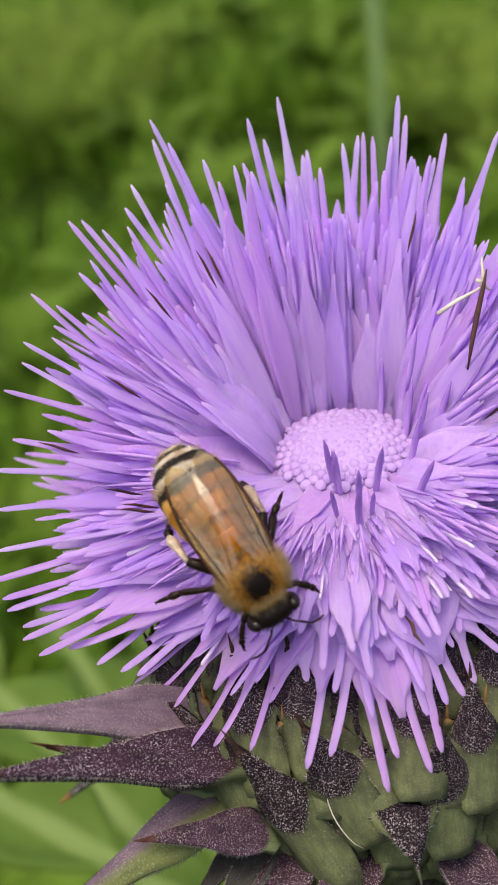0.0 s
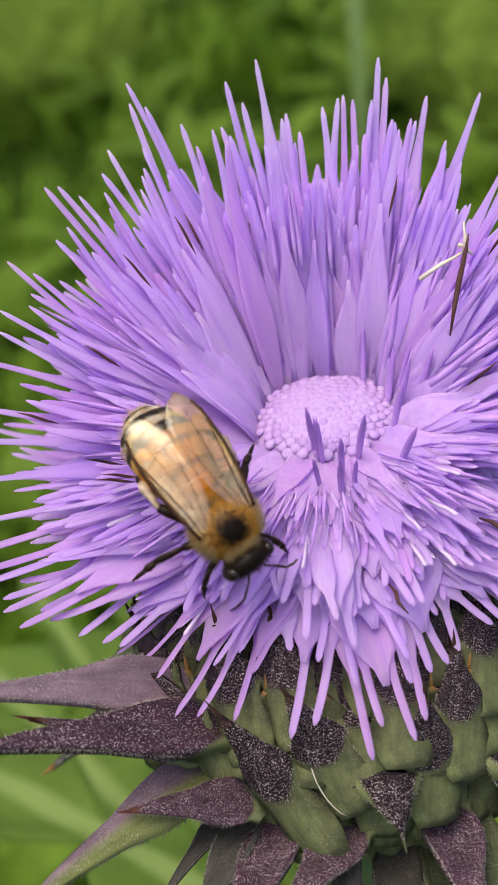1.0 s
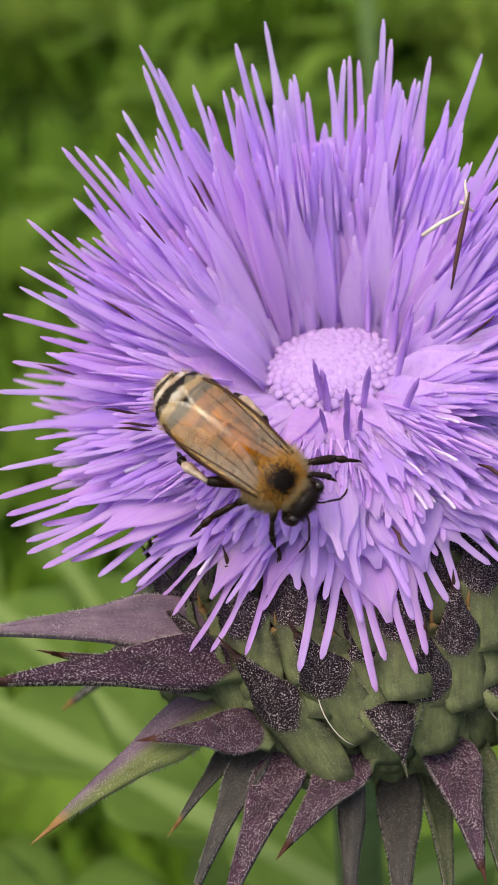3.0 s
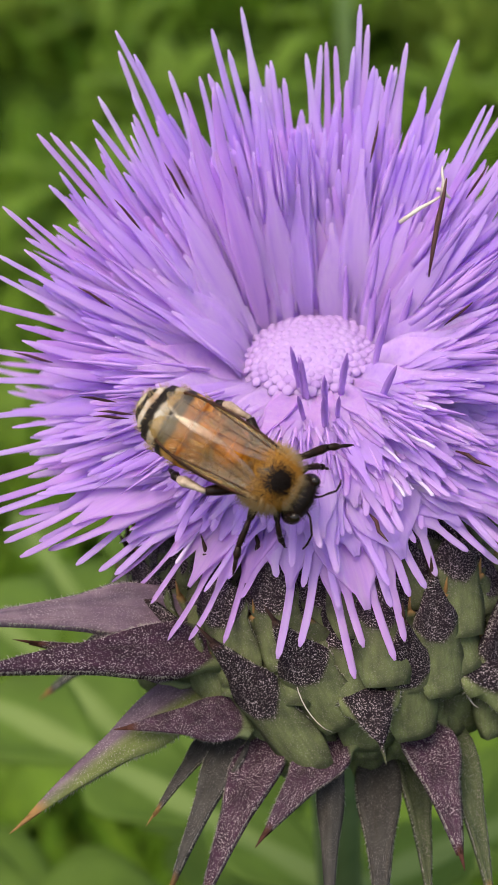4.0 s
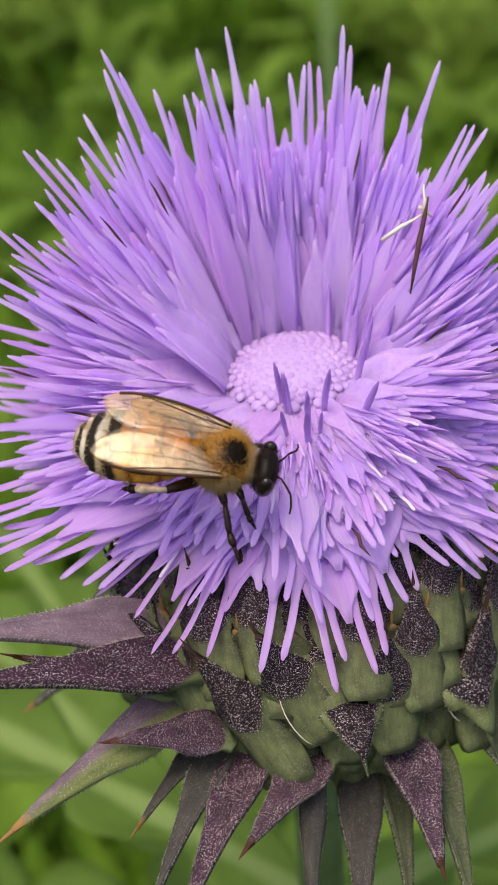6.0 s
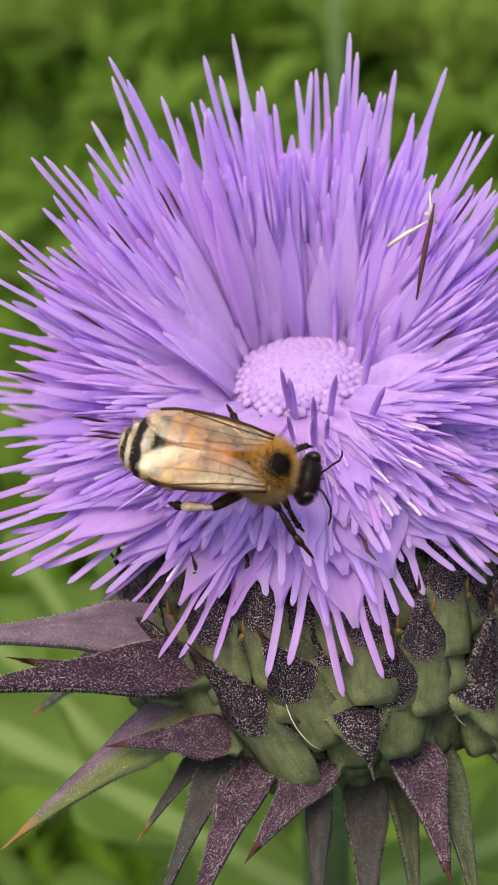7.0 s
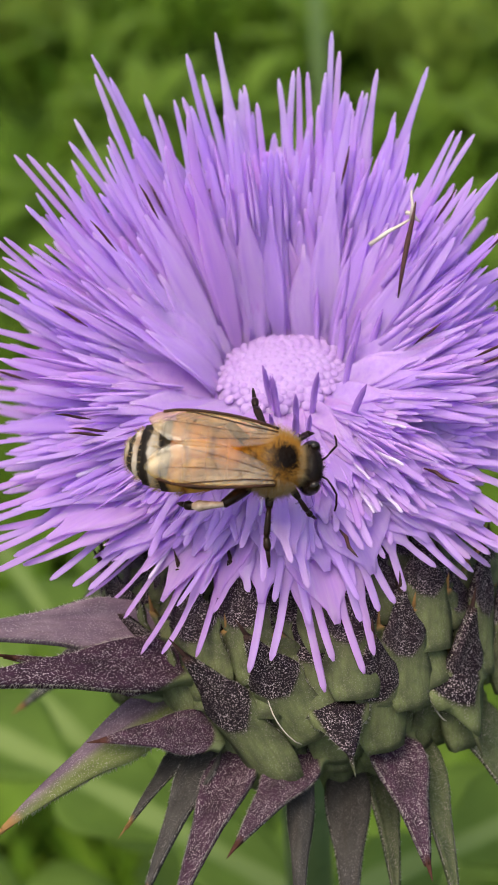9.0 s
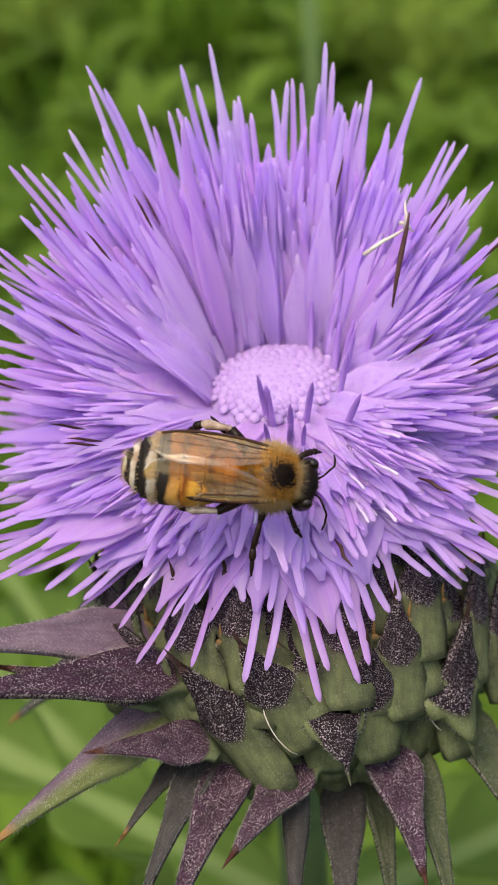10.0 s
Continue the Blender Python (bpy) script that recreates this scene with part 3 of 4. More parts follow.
    # scales whose points are bent outwards
    for n_row, (root, z, turn, tilt, size, wide) in enumerate(((9, -19.6, 4, 6, 1.0, 0.92), (41, -21.4, 30, 8, 1.25, 0.95), (80, -19.5, 80, 4, 1.0, 1.0), (-62, -19.0, -62, 4, 1.0, 1.0))):
        set_bract(bent[n_row % 3], bract_pose(root, z, turn, tilt, size * 1.1, wide, 0.0, 1.6, 0.7))
    for z, tilt, step in ((-13.5, 26, 24.0), (-17.0, 12, 22.0), (-20.5, 2, 21.0)):
        turn = 84.0
        while turn < 288:
            set_bract(rng.choice(short), bract_pose(turn + rng.uniform(-4, 4), z, turn + 180 + rng.uniform(-20, 20), tilt, rng.uniform(0.95, 1.2), 1.0, rng.uniform(-12, 12), 4.0))
            turn += step
    # lowest rows, long spreading blades: root turn, height, turn, tilt, length, width in millimetres, colour, mesh
    low = [(-22, -18.1, -62, 70, 8.4, 3.5, "purple", 0), (-36, -15.5, -66, 56, 11.0, 2.2, "purple", 1), (-31, -14.6, -56, 71, 18.4, 4.0, "purple", 2), (-43, -13.3, -56, 66, 17.0, 4.4, "mauve", 3), (-35, -17.6, -40, 88, 15.4, 4.2, "keeled", 0),
           (-31, -21.2, -36, 98, 8.6, 1.9, "grey", 1), (-25, -20.8, -23, 103, 12.8, 2.8, "grey", 3), (-16, -20.9, -23, 103, 12.8, 3.5, "purple", 1), (1, -20.8, -35, 101, 9.4, 3.9, "purple", 2)]
    low += [(-1, -22.6, -3, 109, 13.2, 2.2, "grey", 0), (16, -25.0, -3, 108, 14.4, 3.4, "grey", 2), (28, -25.0, 4, 111, 12.6, 2.6, "green", 3), (25, -21.0, 11, 108, 10.3, 4.2, "purple", 3), (35, -22.4, 9, 109, 13.2, 2.7, "green", 1), (56, -22.0, 17, 106, 11.4, 4.2, "green", 2)]
    low += [(76 + 17 * k, -22.5, 76 + 17 * k, 104 + 14 * (k % 2), 13.0, 3.6, ("purple", "green", "grey")[k % 3], k % 4) for k in range(12)]
    # rolls that turn these blades' faces to the camera
    twist = {-62: -55, -66: -60, -56: -45, -40: -25}
    for root, z, turn, tilt, length, width, colour, kind in low:
        set_bract(blades_of[colour][kind], bract_pose(root, z, turn, tilt, length / 13.2, width / 4.1 * 13.2 / length, twist.get(turn, 0.0), 0.8, {-66: 2.4, -62: 1.2}.get(turn, 0.0)))
    felt = Shape()
    for data, m in hairs:
        one = Shape()
        one.v = [Vector(p.co) / MM for p in data.vertices]
        one.f = [tuple(p.vertices) for p in data.polygons]
        scaled = m.copy()
        scaled.translation = m.translation / MM
        felt.join(one, scaled)
    for z0, z1, t0, t1 in ((-14.5, -18.6, -8, 0), (-18.5, -20.2, 34, 39)):
        pts = []
        for k in range(9):
            u = k / 8
            a, z = radians(t0 + (t1 - t0) * u ** 1.6), z0 + (z1 - z0) * u
            r = globe(z) + 1.3 + 0.5 * math.sin(3 * u)
            pts.append((r * math.sin(a), -r * math.cos(a), z))
        part("fibre", Shape().tube(pts, [0.035] * 9, 5), STRAW, involucre, "fine whitish thread caught on the scales")
    part("bract_hairs", felt, HAIR_WHITE, involucre, "short white cobweb hairs on the scales", "stuff")

    # receptacle with its dome of unopened buds
    s = Shape().lathe([(9.0, -8.0), (8.0, -5.0), (6.0, -2.0), (4.9, -0.7), (4.2, 0.15), (3.0, 0.65), (1.5, 0.95), (0.15, 1.05)], 32)
    receptacle = part("receptacle", s, BUD, plant, "pale lilac dome in the middle of the flower", m=HEAD)
    bud_meshes = []
    for k in range(3):
        b = Shape().ball((0, 0, 0.02), (0.40, 0.40, 0.22), 6, 8, lambda p: Vector((p.x * (1 - 0.2 * p.z), p.y * (1 - 0.2 * p.z), p.z)))
        bud_meshes.append(b.mesh("floret_bud", BUD))
    for i in range(190):
        r = 4.75 * math.sqrt((i + 0.5) / 190)
        a = i * 2.39996
        h = 1.05 - 0.95 * (r / 4.4) ** 2 - 0.12 * (1 - r / 4.75)
        way = Vector((math.cos(a) * r * 0.12, math.sin(a) * r * 0.12, 1))
        m = at((r * math.cos(a), r * math.sin(a), h), (1, 0, 0), way, rng.uniform(0.75, 1.1) * (0.7 + 0.3 * r / 4.75))
        part("floret_bud", bud_meshes[i % 3], None, receptacle, m=m)
    # pointed anther tubes round the buds
    tubes = []
    for k in range(3):
        b = Shape().tube([(0, 0, 0), (0.05, 0, 1.6), (0.14, 0, 3.2), (0.24, 0.02, 4.4), (0.32, 0.02, 5.2)], [0.18, 0.21, 0.23, 0.17, 0.03], 6)
        tubes.append(b.mesh("anther_tube", ANTHER))
    for i in range(34):
        a = radians(rng.uniform(-10, 150) if rng.random() < 0.75 else rng.uniform(-150, -90))
        r = rng.uniform(4.0, 7.0)
        lean = radians(4 + 5.0 * (r - 3) + rng.uniform(-5, 5))
        way = Vector((math.sin(lean) * math.sin(a), -math.sin(lean) * math.cos(a), math.cos(lean)))
        part("anther_tube", tubes[i % 3], None, receptacle, m=at((r * math.sin(a), -r * math.cos(a), -0.8 - 0.25 * (r - 4) ** 2 * 0.5), (math.sin(a), -math.cos(a), 0.01), way, rng.uniform(0.7, 1.15)))
    # open florets
    def pool(rows, web=0.4, finger=0.21):
        return [k.mesh("floret", FLORET) for k in floret_kinds(rng, rows, web, finger)]

    upright = pool(((2.8, 4, 5, 0.0, 0.74, 16), (3.2, 5, 6, 0.10, 0.72, 16), (2.6, 3, 5, 0.16, 0.76, 16), (3.4, 5, 7, -0.05, 0.74, 16), (2.4, 3, 5, 0.06, 0.78, 16), (3.0, 4, 5, -0.10, 0.76, 16), (2.8, 4, 7, 0.14, 0.70, 16), (3.2, 4, 6, 0.04, 0.76, 16)))
    flat = pool(((3.0, 4, 9, 0.05, 0.68, 15), (3.2, 5, 11, 0.12, 0.66, 15), (2.8, 4, 12, 0.18, 0.64, 15), (3.0, 5, 9, 0.0, 0.70, 15), (2.6, 3, 10, 0.20, 0.66, 15)))
    sheath = pool(((1.7, 3, 4, 0.06, 0.66, 16), (1.5, 2, 3, 0.10, 0.62, 16), (1.3, 2, 3, 0.0, 0.68, 16), (1.9, 3, 4, 0.12, 0.64, 16), (1.4, 2, 4, 0.04, 0.70, 16)), 0.6, 0.16)
    # turns, leans and lengths of these fans are solved to fit the camera's view
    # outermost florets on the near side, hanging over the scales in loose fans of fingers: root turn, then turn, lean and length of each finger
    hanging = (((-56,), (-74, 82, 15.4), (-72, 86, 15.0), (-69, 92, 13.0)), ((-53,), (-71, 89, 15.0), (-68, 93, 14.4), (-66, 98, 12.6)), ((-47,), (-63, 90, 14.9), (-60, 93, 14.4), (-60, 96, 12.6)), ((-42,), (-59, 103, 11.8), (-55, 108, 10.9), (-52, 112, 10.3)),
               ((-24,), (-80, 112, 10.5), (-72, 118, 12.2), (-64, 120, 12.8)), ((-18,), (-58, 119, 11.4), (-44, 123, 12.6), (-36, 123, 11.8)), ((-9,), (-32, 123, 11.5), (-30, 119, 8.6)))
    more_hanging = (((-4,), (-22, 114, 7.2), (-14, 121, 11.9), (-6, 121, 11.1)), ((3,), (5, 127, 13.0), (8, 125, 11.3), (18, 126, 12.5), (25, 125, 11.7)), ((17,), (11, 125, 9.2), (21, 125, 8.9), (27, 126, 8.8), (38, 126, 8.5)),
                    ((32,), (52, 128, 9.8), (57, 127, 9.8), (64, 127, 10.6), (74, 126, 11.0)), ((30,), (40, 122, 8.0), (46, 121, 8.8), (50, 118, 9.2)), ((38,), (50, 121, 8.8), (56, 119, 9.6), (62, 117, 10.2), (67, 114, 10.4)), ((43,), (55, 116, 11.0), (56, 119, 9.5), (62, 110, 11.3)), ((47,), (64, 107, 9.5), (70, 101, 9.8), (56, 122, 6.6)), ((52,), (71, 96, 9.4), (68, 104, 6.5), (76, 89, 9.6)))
    own = random.Random(17)
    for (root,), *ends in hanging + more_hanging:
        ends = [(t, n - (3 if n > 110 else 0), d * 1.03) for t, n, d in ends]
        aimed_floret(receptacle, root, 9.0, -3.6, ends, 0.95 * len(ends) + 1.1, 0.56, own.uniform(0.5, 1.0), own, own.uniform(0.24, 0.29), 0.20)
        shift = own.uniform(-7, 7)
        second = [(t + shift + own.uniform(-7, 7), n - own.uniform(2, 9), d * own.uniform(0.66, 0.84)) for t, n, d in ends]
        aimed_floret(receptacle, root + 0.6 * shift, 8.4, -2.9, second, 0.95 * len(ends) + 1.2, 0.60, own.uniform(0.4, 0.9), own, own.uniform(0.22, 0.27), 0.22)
    # shorter florets lying over the near edge, above the hanging ones
    for k in range(44):
        turn = -92 + 186 * ((k * 0.618034) % 1.0)
        ends = []
        middle, lean, length = turn * 1.04 + own.uniform(-8, 8), own.uniform(86, 108) + max(0.0, turn) * 0.14, own.uniform(6.6, 9.6)
        for j in range(own.choice((2, 3, 3, 4))):
            ends.append((middle + own.uniform(-18, 18), lean + own.uniform(-6, 8), length * own.uniform(0.78, 1.05)))
        aimed_floret(receptacle, turn, own.uniform(6.0, 8.0), own.uniform(-2.6, -1.4), ends, own.uniform(1.9, 2.8), own.uniform(0.56, 0.70), own.uniform(0.1, 0.6), own, own.uniform(0.20, 0.27), 0.24)
    # rim tips, too, are placed to fit the camera's view
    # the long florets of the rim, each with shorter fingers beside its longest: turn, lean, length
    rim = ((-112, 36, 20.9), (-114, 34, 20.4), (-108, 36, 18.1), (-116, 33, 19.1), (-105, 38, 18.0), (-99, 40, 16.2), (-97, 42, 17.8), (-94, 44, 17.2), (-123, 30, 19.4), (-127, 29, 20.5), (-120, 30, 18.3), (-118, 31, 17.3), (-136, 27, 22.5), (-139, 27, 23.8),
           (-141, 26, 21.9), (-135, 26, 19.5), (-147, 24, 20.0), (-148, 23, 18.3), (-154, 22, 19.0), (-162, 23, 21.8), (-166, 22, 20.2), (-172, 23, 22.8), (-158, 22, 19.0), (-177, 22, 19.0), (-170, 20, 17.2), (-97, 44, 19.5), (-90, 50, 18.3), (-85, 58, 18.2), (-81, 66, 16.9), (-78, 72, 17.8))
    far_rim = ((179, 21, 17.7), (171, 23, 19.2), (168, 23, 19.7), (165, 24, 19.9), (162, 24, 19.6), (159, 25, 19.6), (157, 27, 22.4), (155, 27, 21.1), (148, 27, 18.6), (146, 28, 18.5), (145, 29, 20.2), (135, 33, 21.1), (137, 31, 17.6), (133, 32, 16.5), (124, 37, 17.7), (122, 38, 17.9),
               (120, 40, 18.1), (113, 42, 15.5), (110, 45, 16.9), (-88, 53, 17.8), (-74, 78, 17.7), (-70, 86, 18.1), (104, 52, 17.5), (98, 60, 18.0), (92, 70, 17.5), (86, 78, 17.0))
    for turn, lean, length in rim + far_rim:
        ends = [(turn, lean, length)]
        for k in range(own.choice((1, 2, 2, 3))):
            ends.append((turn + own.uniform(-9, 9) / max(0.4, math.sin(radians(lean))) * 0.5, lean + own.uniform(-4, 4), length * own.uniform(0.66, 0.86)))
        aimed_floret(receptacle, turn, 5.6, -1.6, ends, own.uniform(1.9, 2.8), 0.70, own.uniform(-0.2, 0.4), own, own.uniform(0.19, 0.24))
    # the other open florets, in tufts
    for i in range(86):
        turn = (i * 2.39996) % (2 * math.pi) - math.pi
        w = front_weight(turn)
        share = ((i * 0.754878) % 1.0) ** 0.8 * (1 - 0.62 * w ** 2)
        base = rng.choice((0.78, 0.86, 0.92, 0.97)) * (1 - 0.12 * w - (0.10 if w > 0.7 else 0.0))
        tuft, tip = rng.gauss(0, 0.13), rng.gauss(0, 5.0) * (1 - 0.4 * w)
        for k in range(1 if w > 0.85 else 2 if w > 0.6 else 3):
            data = rng.choice(flat if w > 0.5 else sheath if share < 0.15 else upright)
            part("floret", data, None, receptacle, m=floret_pose(turn + tuft + rng.gauss(0, 0.09 + 0.05 * abs(math.sin(turn))), min(1.0, max(0.0, share + rng.gauss(0, 0.04))), rng, (base + 0.06 * (1 - w) if data in sheath else base) * rng.uniform(0.84, 1.03), 0.0, 0.5 + 0.3 * abs(math.sin(turn)), tip))
    for i in range(84):
        turn = math.pi + (i - 41.5) * 0.0545 + rng.gauss(0, 0.03)
        part("floret", rng.choice(sheath), None, receptacle, m=floret_pose(turn, rng.uniform(0.0, 0.16), rng, rng.uniform(0.76, 0.98), 0.0, 0.45))
    mass = Shape()
    fill = floret_kinds(rng, ((2.6, 4, 3, 0.05, 0.66, 16), (2.9, 4, 3, 0.05, 0.66, 16), (2.4, 3, 3, 0.05, 0.66, 16)), 0.85, 0.11)
    for i in range(380):
        turn = (i * 2.39996 + 1.2) % (2 * math.pi) - math.pi
        share = (i * 0.754878 + 0.3) % 1.0 * (0.96 - 0.56 * front_weight(turn) ** 2)
        m = floret_pose(turn, share, rng, rng.uniform(0.80, 0.98) - 0.12 * front_weight(turn), 0.8, 0.4)
        m.translation /= MM
        mass.join(rng.choice(fill), m)
    part("floret_mass", mass, FLORET_MASS, receptacle, "dense shorter lilac florets between the long ones", "stuff")
    # withered floret with torn pale fibres on the far rim, brown bits and pale styles
    s = Shape().tube([(0, 0, 0), (0.1, 0, 1.8), (-0.05, 0.1, 3.6), (0.1, 0.2, 5.2), (0.3, 0.2, 6.4)], [0.05, 0.15, 0.19, 0.14, 0.05], 7)
    part("withered_floret", s, DRY_AND_GAP, receptacle, "dark red-brown withered floret", m=at((8.5, -1.0, 5.6), (0, -1, 0), (0.22, 0.40, 0.88)))
    for p, q, w in (((6.9, 0.3, 9.1), (10.0, 1.6, 10.1), 0.16), ((9.8, 1.4, 10.1), (10.0, 2.4, 11.7), 0.13), ((9.5, 1.6, 10.5), (10.4, 1.8, 9.6), 0.16)):
        v, e = Vector(p), Vector(q)
        part("fibre", Shape().tube([v, v.lerp(e, 0.4) + Vector((0.1, 0, 0.15)), v.lerp(e, 0.75), e], [w, w * 0.9, w * 0.7, w * 0.4], 6), STRAW, receptacle, "torn whitish fibre")
    for turn, r, z in ((14, 13.2, -4.0), (44, 13.0, -2.4), (-112, 11.0, 4.5), (128, 11.5, 4.0)):
        a = radians(turn)
        s = Shape().tube([(0, 0, 0), (0.2, 0.1, 0.8), (0.1, 0.3, 1.7), (0.4, 0.2, 2.6)], [0.05, 0.13, 0.12, 0.03], 6)
        part("withered_floret", s, DRY_AND_GAP, receptacle, "small brown withered floret", m=at((r * math.sin(a), -r * math.cos(a), z), (1, 0, 0.1), (math.sin(a), -math.cos(a), -0.2)))
    # thin dark slivers, most of them added for the shade in gaps between florets
    for x, y, z in ((-14.1, 4.6, 3.3), (-7.0, 7.2, 9.3), (1.1, 7.5, 9.4), (12.8, -6.6, 4.1), (14.7, 0.3, 7.8), (-11.5, -8.3, 2.0), (-12.3, -7.2, 2.6), (9.2, -2.8, 2.9), (-16.8, -3.1, 3.4), (-10.5, 3.5, 6.0), (5.5, 6.5, 10.5), (-3.5, 7.8, 9.0), (11.5, 3.5, 8.5), (-11.4, -7.1, 1.4), (-6.9, 2.6, 11.4), (-12.4, -1.4, 6.1), (-9.9, 1.3, 10.1), (13.6, -3.4, 1.2)):
        s = Shape().tube([(0, 0, 0), (0.05, 0, 0.9), (0.0, 0.05, 1.9), (0.1, 0, 2.8)], [0.02, 0.10, 0.09, 0.02], 5)
        part("withered_floret", s, DRY_AND_GAP, receptacle, "thin dark sliver standing in for shade between florets", m=at((x, y, z), (0.3, -0.8, 0.5), (x, y, z + 7)))
    sliver = [Shape().tube([(0, 0, 0), (0.03, 0, 1.4), (0.1, 0, 2.8), (0.2, 0, 4.0), (0.32, 0, 5.2)], [0.20, 0.30, 0.30, 0.20, 0.02], 6, 0.5).mesh("anther_tube", ANTHER) for k in range(2)]
    for i in range(150):
        turn = rng.uniform(-math.pi, math.pi)
        share = rng.uniform(0.0, 0.55) * (1 - 0.45 * front_weight(turn) ** 2)
        m = floret_pose(turn, share, rng, 0.9)
        up = rng.uniform(5.5, 11.0)
        m = m @ Matrix.Translation(Vector((-1.4, 0, up)) * MM)
        part("anther_tube", rng.choice(sliver), None, receptacle, m=m)
    rod = Shape().tube([(0, 0, 0), (0.06, 0, 1.2), (0.02, 0.05, 2.4), (0.1, 0, 3.2), (0.1, 0, 3.4)], [0.14, 0.15, 0.16, 0.17, 0.09], 6).mesh("style", STRAW_LILAC)
    for i in range(13):
        turn = rng.uniform(-1.3, 1.3)
        m = floret_pose(turn, rng.uniform(0.1, 0.8) * (1 - 0.45 * front_weight(turn) ** 2), rng)
        away = m @ Vector((0, 0, rng.uniform(9.5, 11.5) * MM))
        m.translation = away
        part("style", rod, None, receptacle, m=m)
    # stem leaves
    for turn, z, tilt, length, width, droop in ((-118, 822, 82, 100, 16, 0.10), (-98, 800, 88, 120, 20, 0.15), (-136, 790, 78, 130, 22, 0.2), (-84, 772, 86, 110, 20, 0.2), (-110, 748, 80, 150, 26, 0.2), (-150, 735, 74, 150, 30, 0.25), (112, 820, 82, 100, 16, 0.15), (90, 795, 84, 120, 20, 0.2), (132, 780, 76, 140, 24, 0.25), (70, 765, 82, 120, 22, 0.2), (104, 740, 80, 150, 28, 0.2), (180, 700, 70, 170, 40, 0.3), (-160, 660, 66, 190, 50, 0.35), (-60, 690, 70, 170, 40, 0.35), (20, 670, 70, 180, 44, 0.3), (60, 620, 66, 200, 60, 0.4), (-110, 640, 70, 210, 60, 0.4)):
        a = radians(turn)
        out = Vector((math.sin(a), -math.cos(a), 0))
        t = radians(tilt)
        along = Vector((0, 0, 1)) * math.cos(t) + out * math.sin(t)
        normal = Vector((0, 0, 1)) * math.sin(t) - out * math.cos(t)
        m = Matrix((along.cross(normal), along, normal)).transposed().to_4x4()
        u = z / (foot.z * 1000)
        base = stem_point(u) * MM
        part("leaf", leaf_shape(length, width, 6, rng, droop), THISTLE_LEAF, plant, "lobed spiny green leaf", m=Matrix.Translation(base) @ m)
    return plant


# ---------------------------------------------------------------- bee
BED = pose(0.00165, -0.00807, 0.90348, 40.54, 0, 0)


def fur(count, centre, radii, keep, length, rng, lie=(-0.6, 0, 0)):
    s = Shape()
    while count:
        z, a = rng.uniform(-1, 1), rng.uniform(0, 6.283)
        q = math.sqrt(1 - z * z)
        n = Vector((q * math.cos(a), q * math.sin(a), z))
        if not keep(n):
            continue
        p = Vector(centre) + Vector((n.x * radii[0], n.y * radii[1], n.z * radii[2])) * 0.97
        d = (n + Vector(lie) * rng.uniform(0.2, 1.0) + Vector((rng.uniform(-.35, .35), rng.uniform(-.35, .35), rng.uniform(-.35, .35)))).normalized()
        s.spike(p, p + d * length * rng.uniform(0.5, 1.2), 0.016)
        count -= 1
    return s


def wing_shape(length, width, rng, lift):
    """A wing laid out along minus x: stiff leading edge, rounded tip, curved hind edge."""
    rows = []
    n, m = 18, 7
    for i in range(n):
        u = i / (n - 1)
        lead = 0.10 * math.sin(math.pi * u) * width
        full = width * (0.16 + 0.84 * math.sin(math.pi * min(1, 0.06 + 0.72 * u)) ** 0.9)
        w = full * (1 if u < 0.7 else math.sqrt(max(0.004, 1 - ((u - 0.7) / 0.301) ** 2)))
        lead -= (full - w) * 0.42
        row = []
        for j in range(m):
            c = j / (m - 1)
            row.append((-length * u, lead - w * c, lift * math.sin(math.pi * u) * 0.35 + 0.06 * math.sin(7 * u + 5 * c) + 0.10 * c * u))
        rows.append(row)
    s = Shape().slab(rows, 0.03)
    veins = Shape()
    grid = [[Vector(p) for p in row] for row in rows]

    def vein(path, r):
        pts = []
        for u, c in path:
            fi, fj = u * (n - 1), c * (m - 1)
            i, j = min(int(fi), n - 2), min(int(fj), m - 2)
            a, b = grid[i][j].lerp(grid[i][j + 1], fj - j), grid[i + 1][j].lerp(grid[i + 1][j + 1], fj - j)
            pts.append(a.lerp(b, fi - i) + Vector((0, 0, 0.02)))
        veins.tube(pts, [r] * len(pts), 5)

    vein([(k / 10, 0.02) for k in range(10)], 0.11)
    vein([(0, 0.3), (0.2, 0.25), (0.4, 0.18), (0.62, 0.10), (0.75, 0.03)], 0.05)
    vein([(0.02, 0.5), (0.25, 0.48), (0.45, 0.44), (0.65, 0.42), (0.85, 0.40)], 0.022)
    vein([(0.05, 0.7), (0.3, 0.72), (0.5, 0.75), (0.7, 0.85)], 0.022)
    vein([(0.4, 0.18), (0.45, 0.44), (0.5, 0.75)], 0.015)
    vein([(0.62, 0.10), (0.66, 0.42)], 0.015)
    vein([(0.25, 0.24), (0.28, 0.48), (0.3, 0.72)], 0.015)
    return s, veins


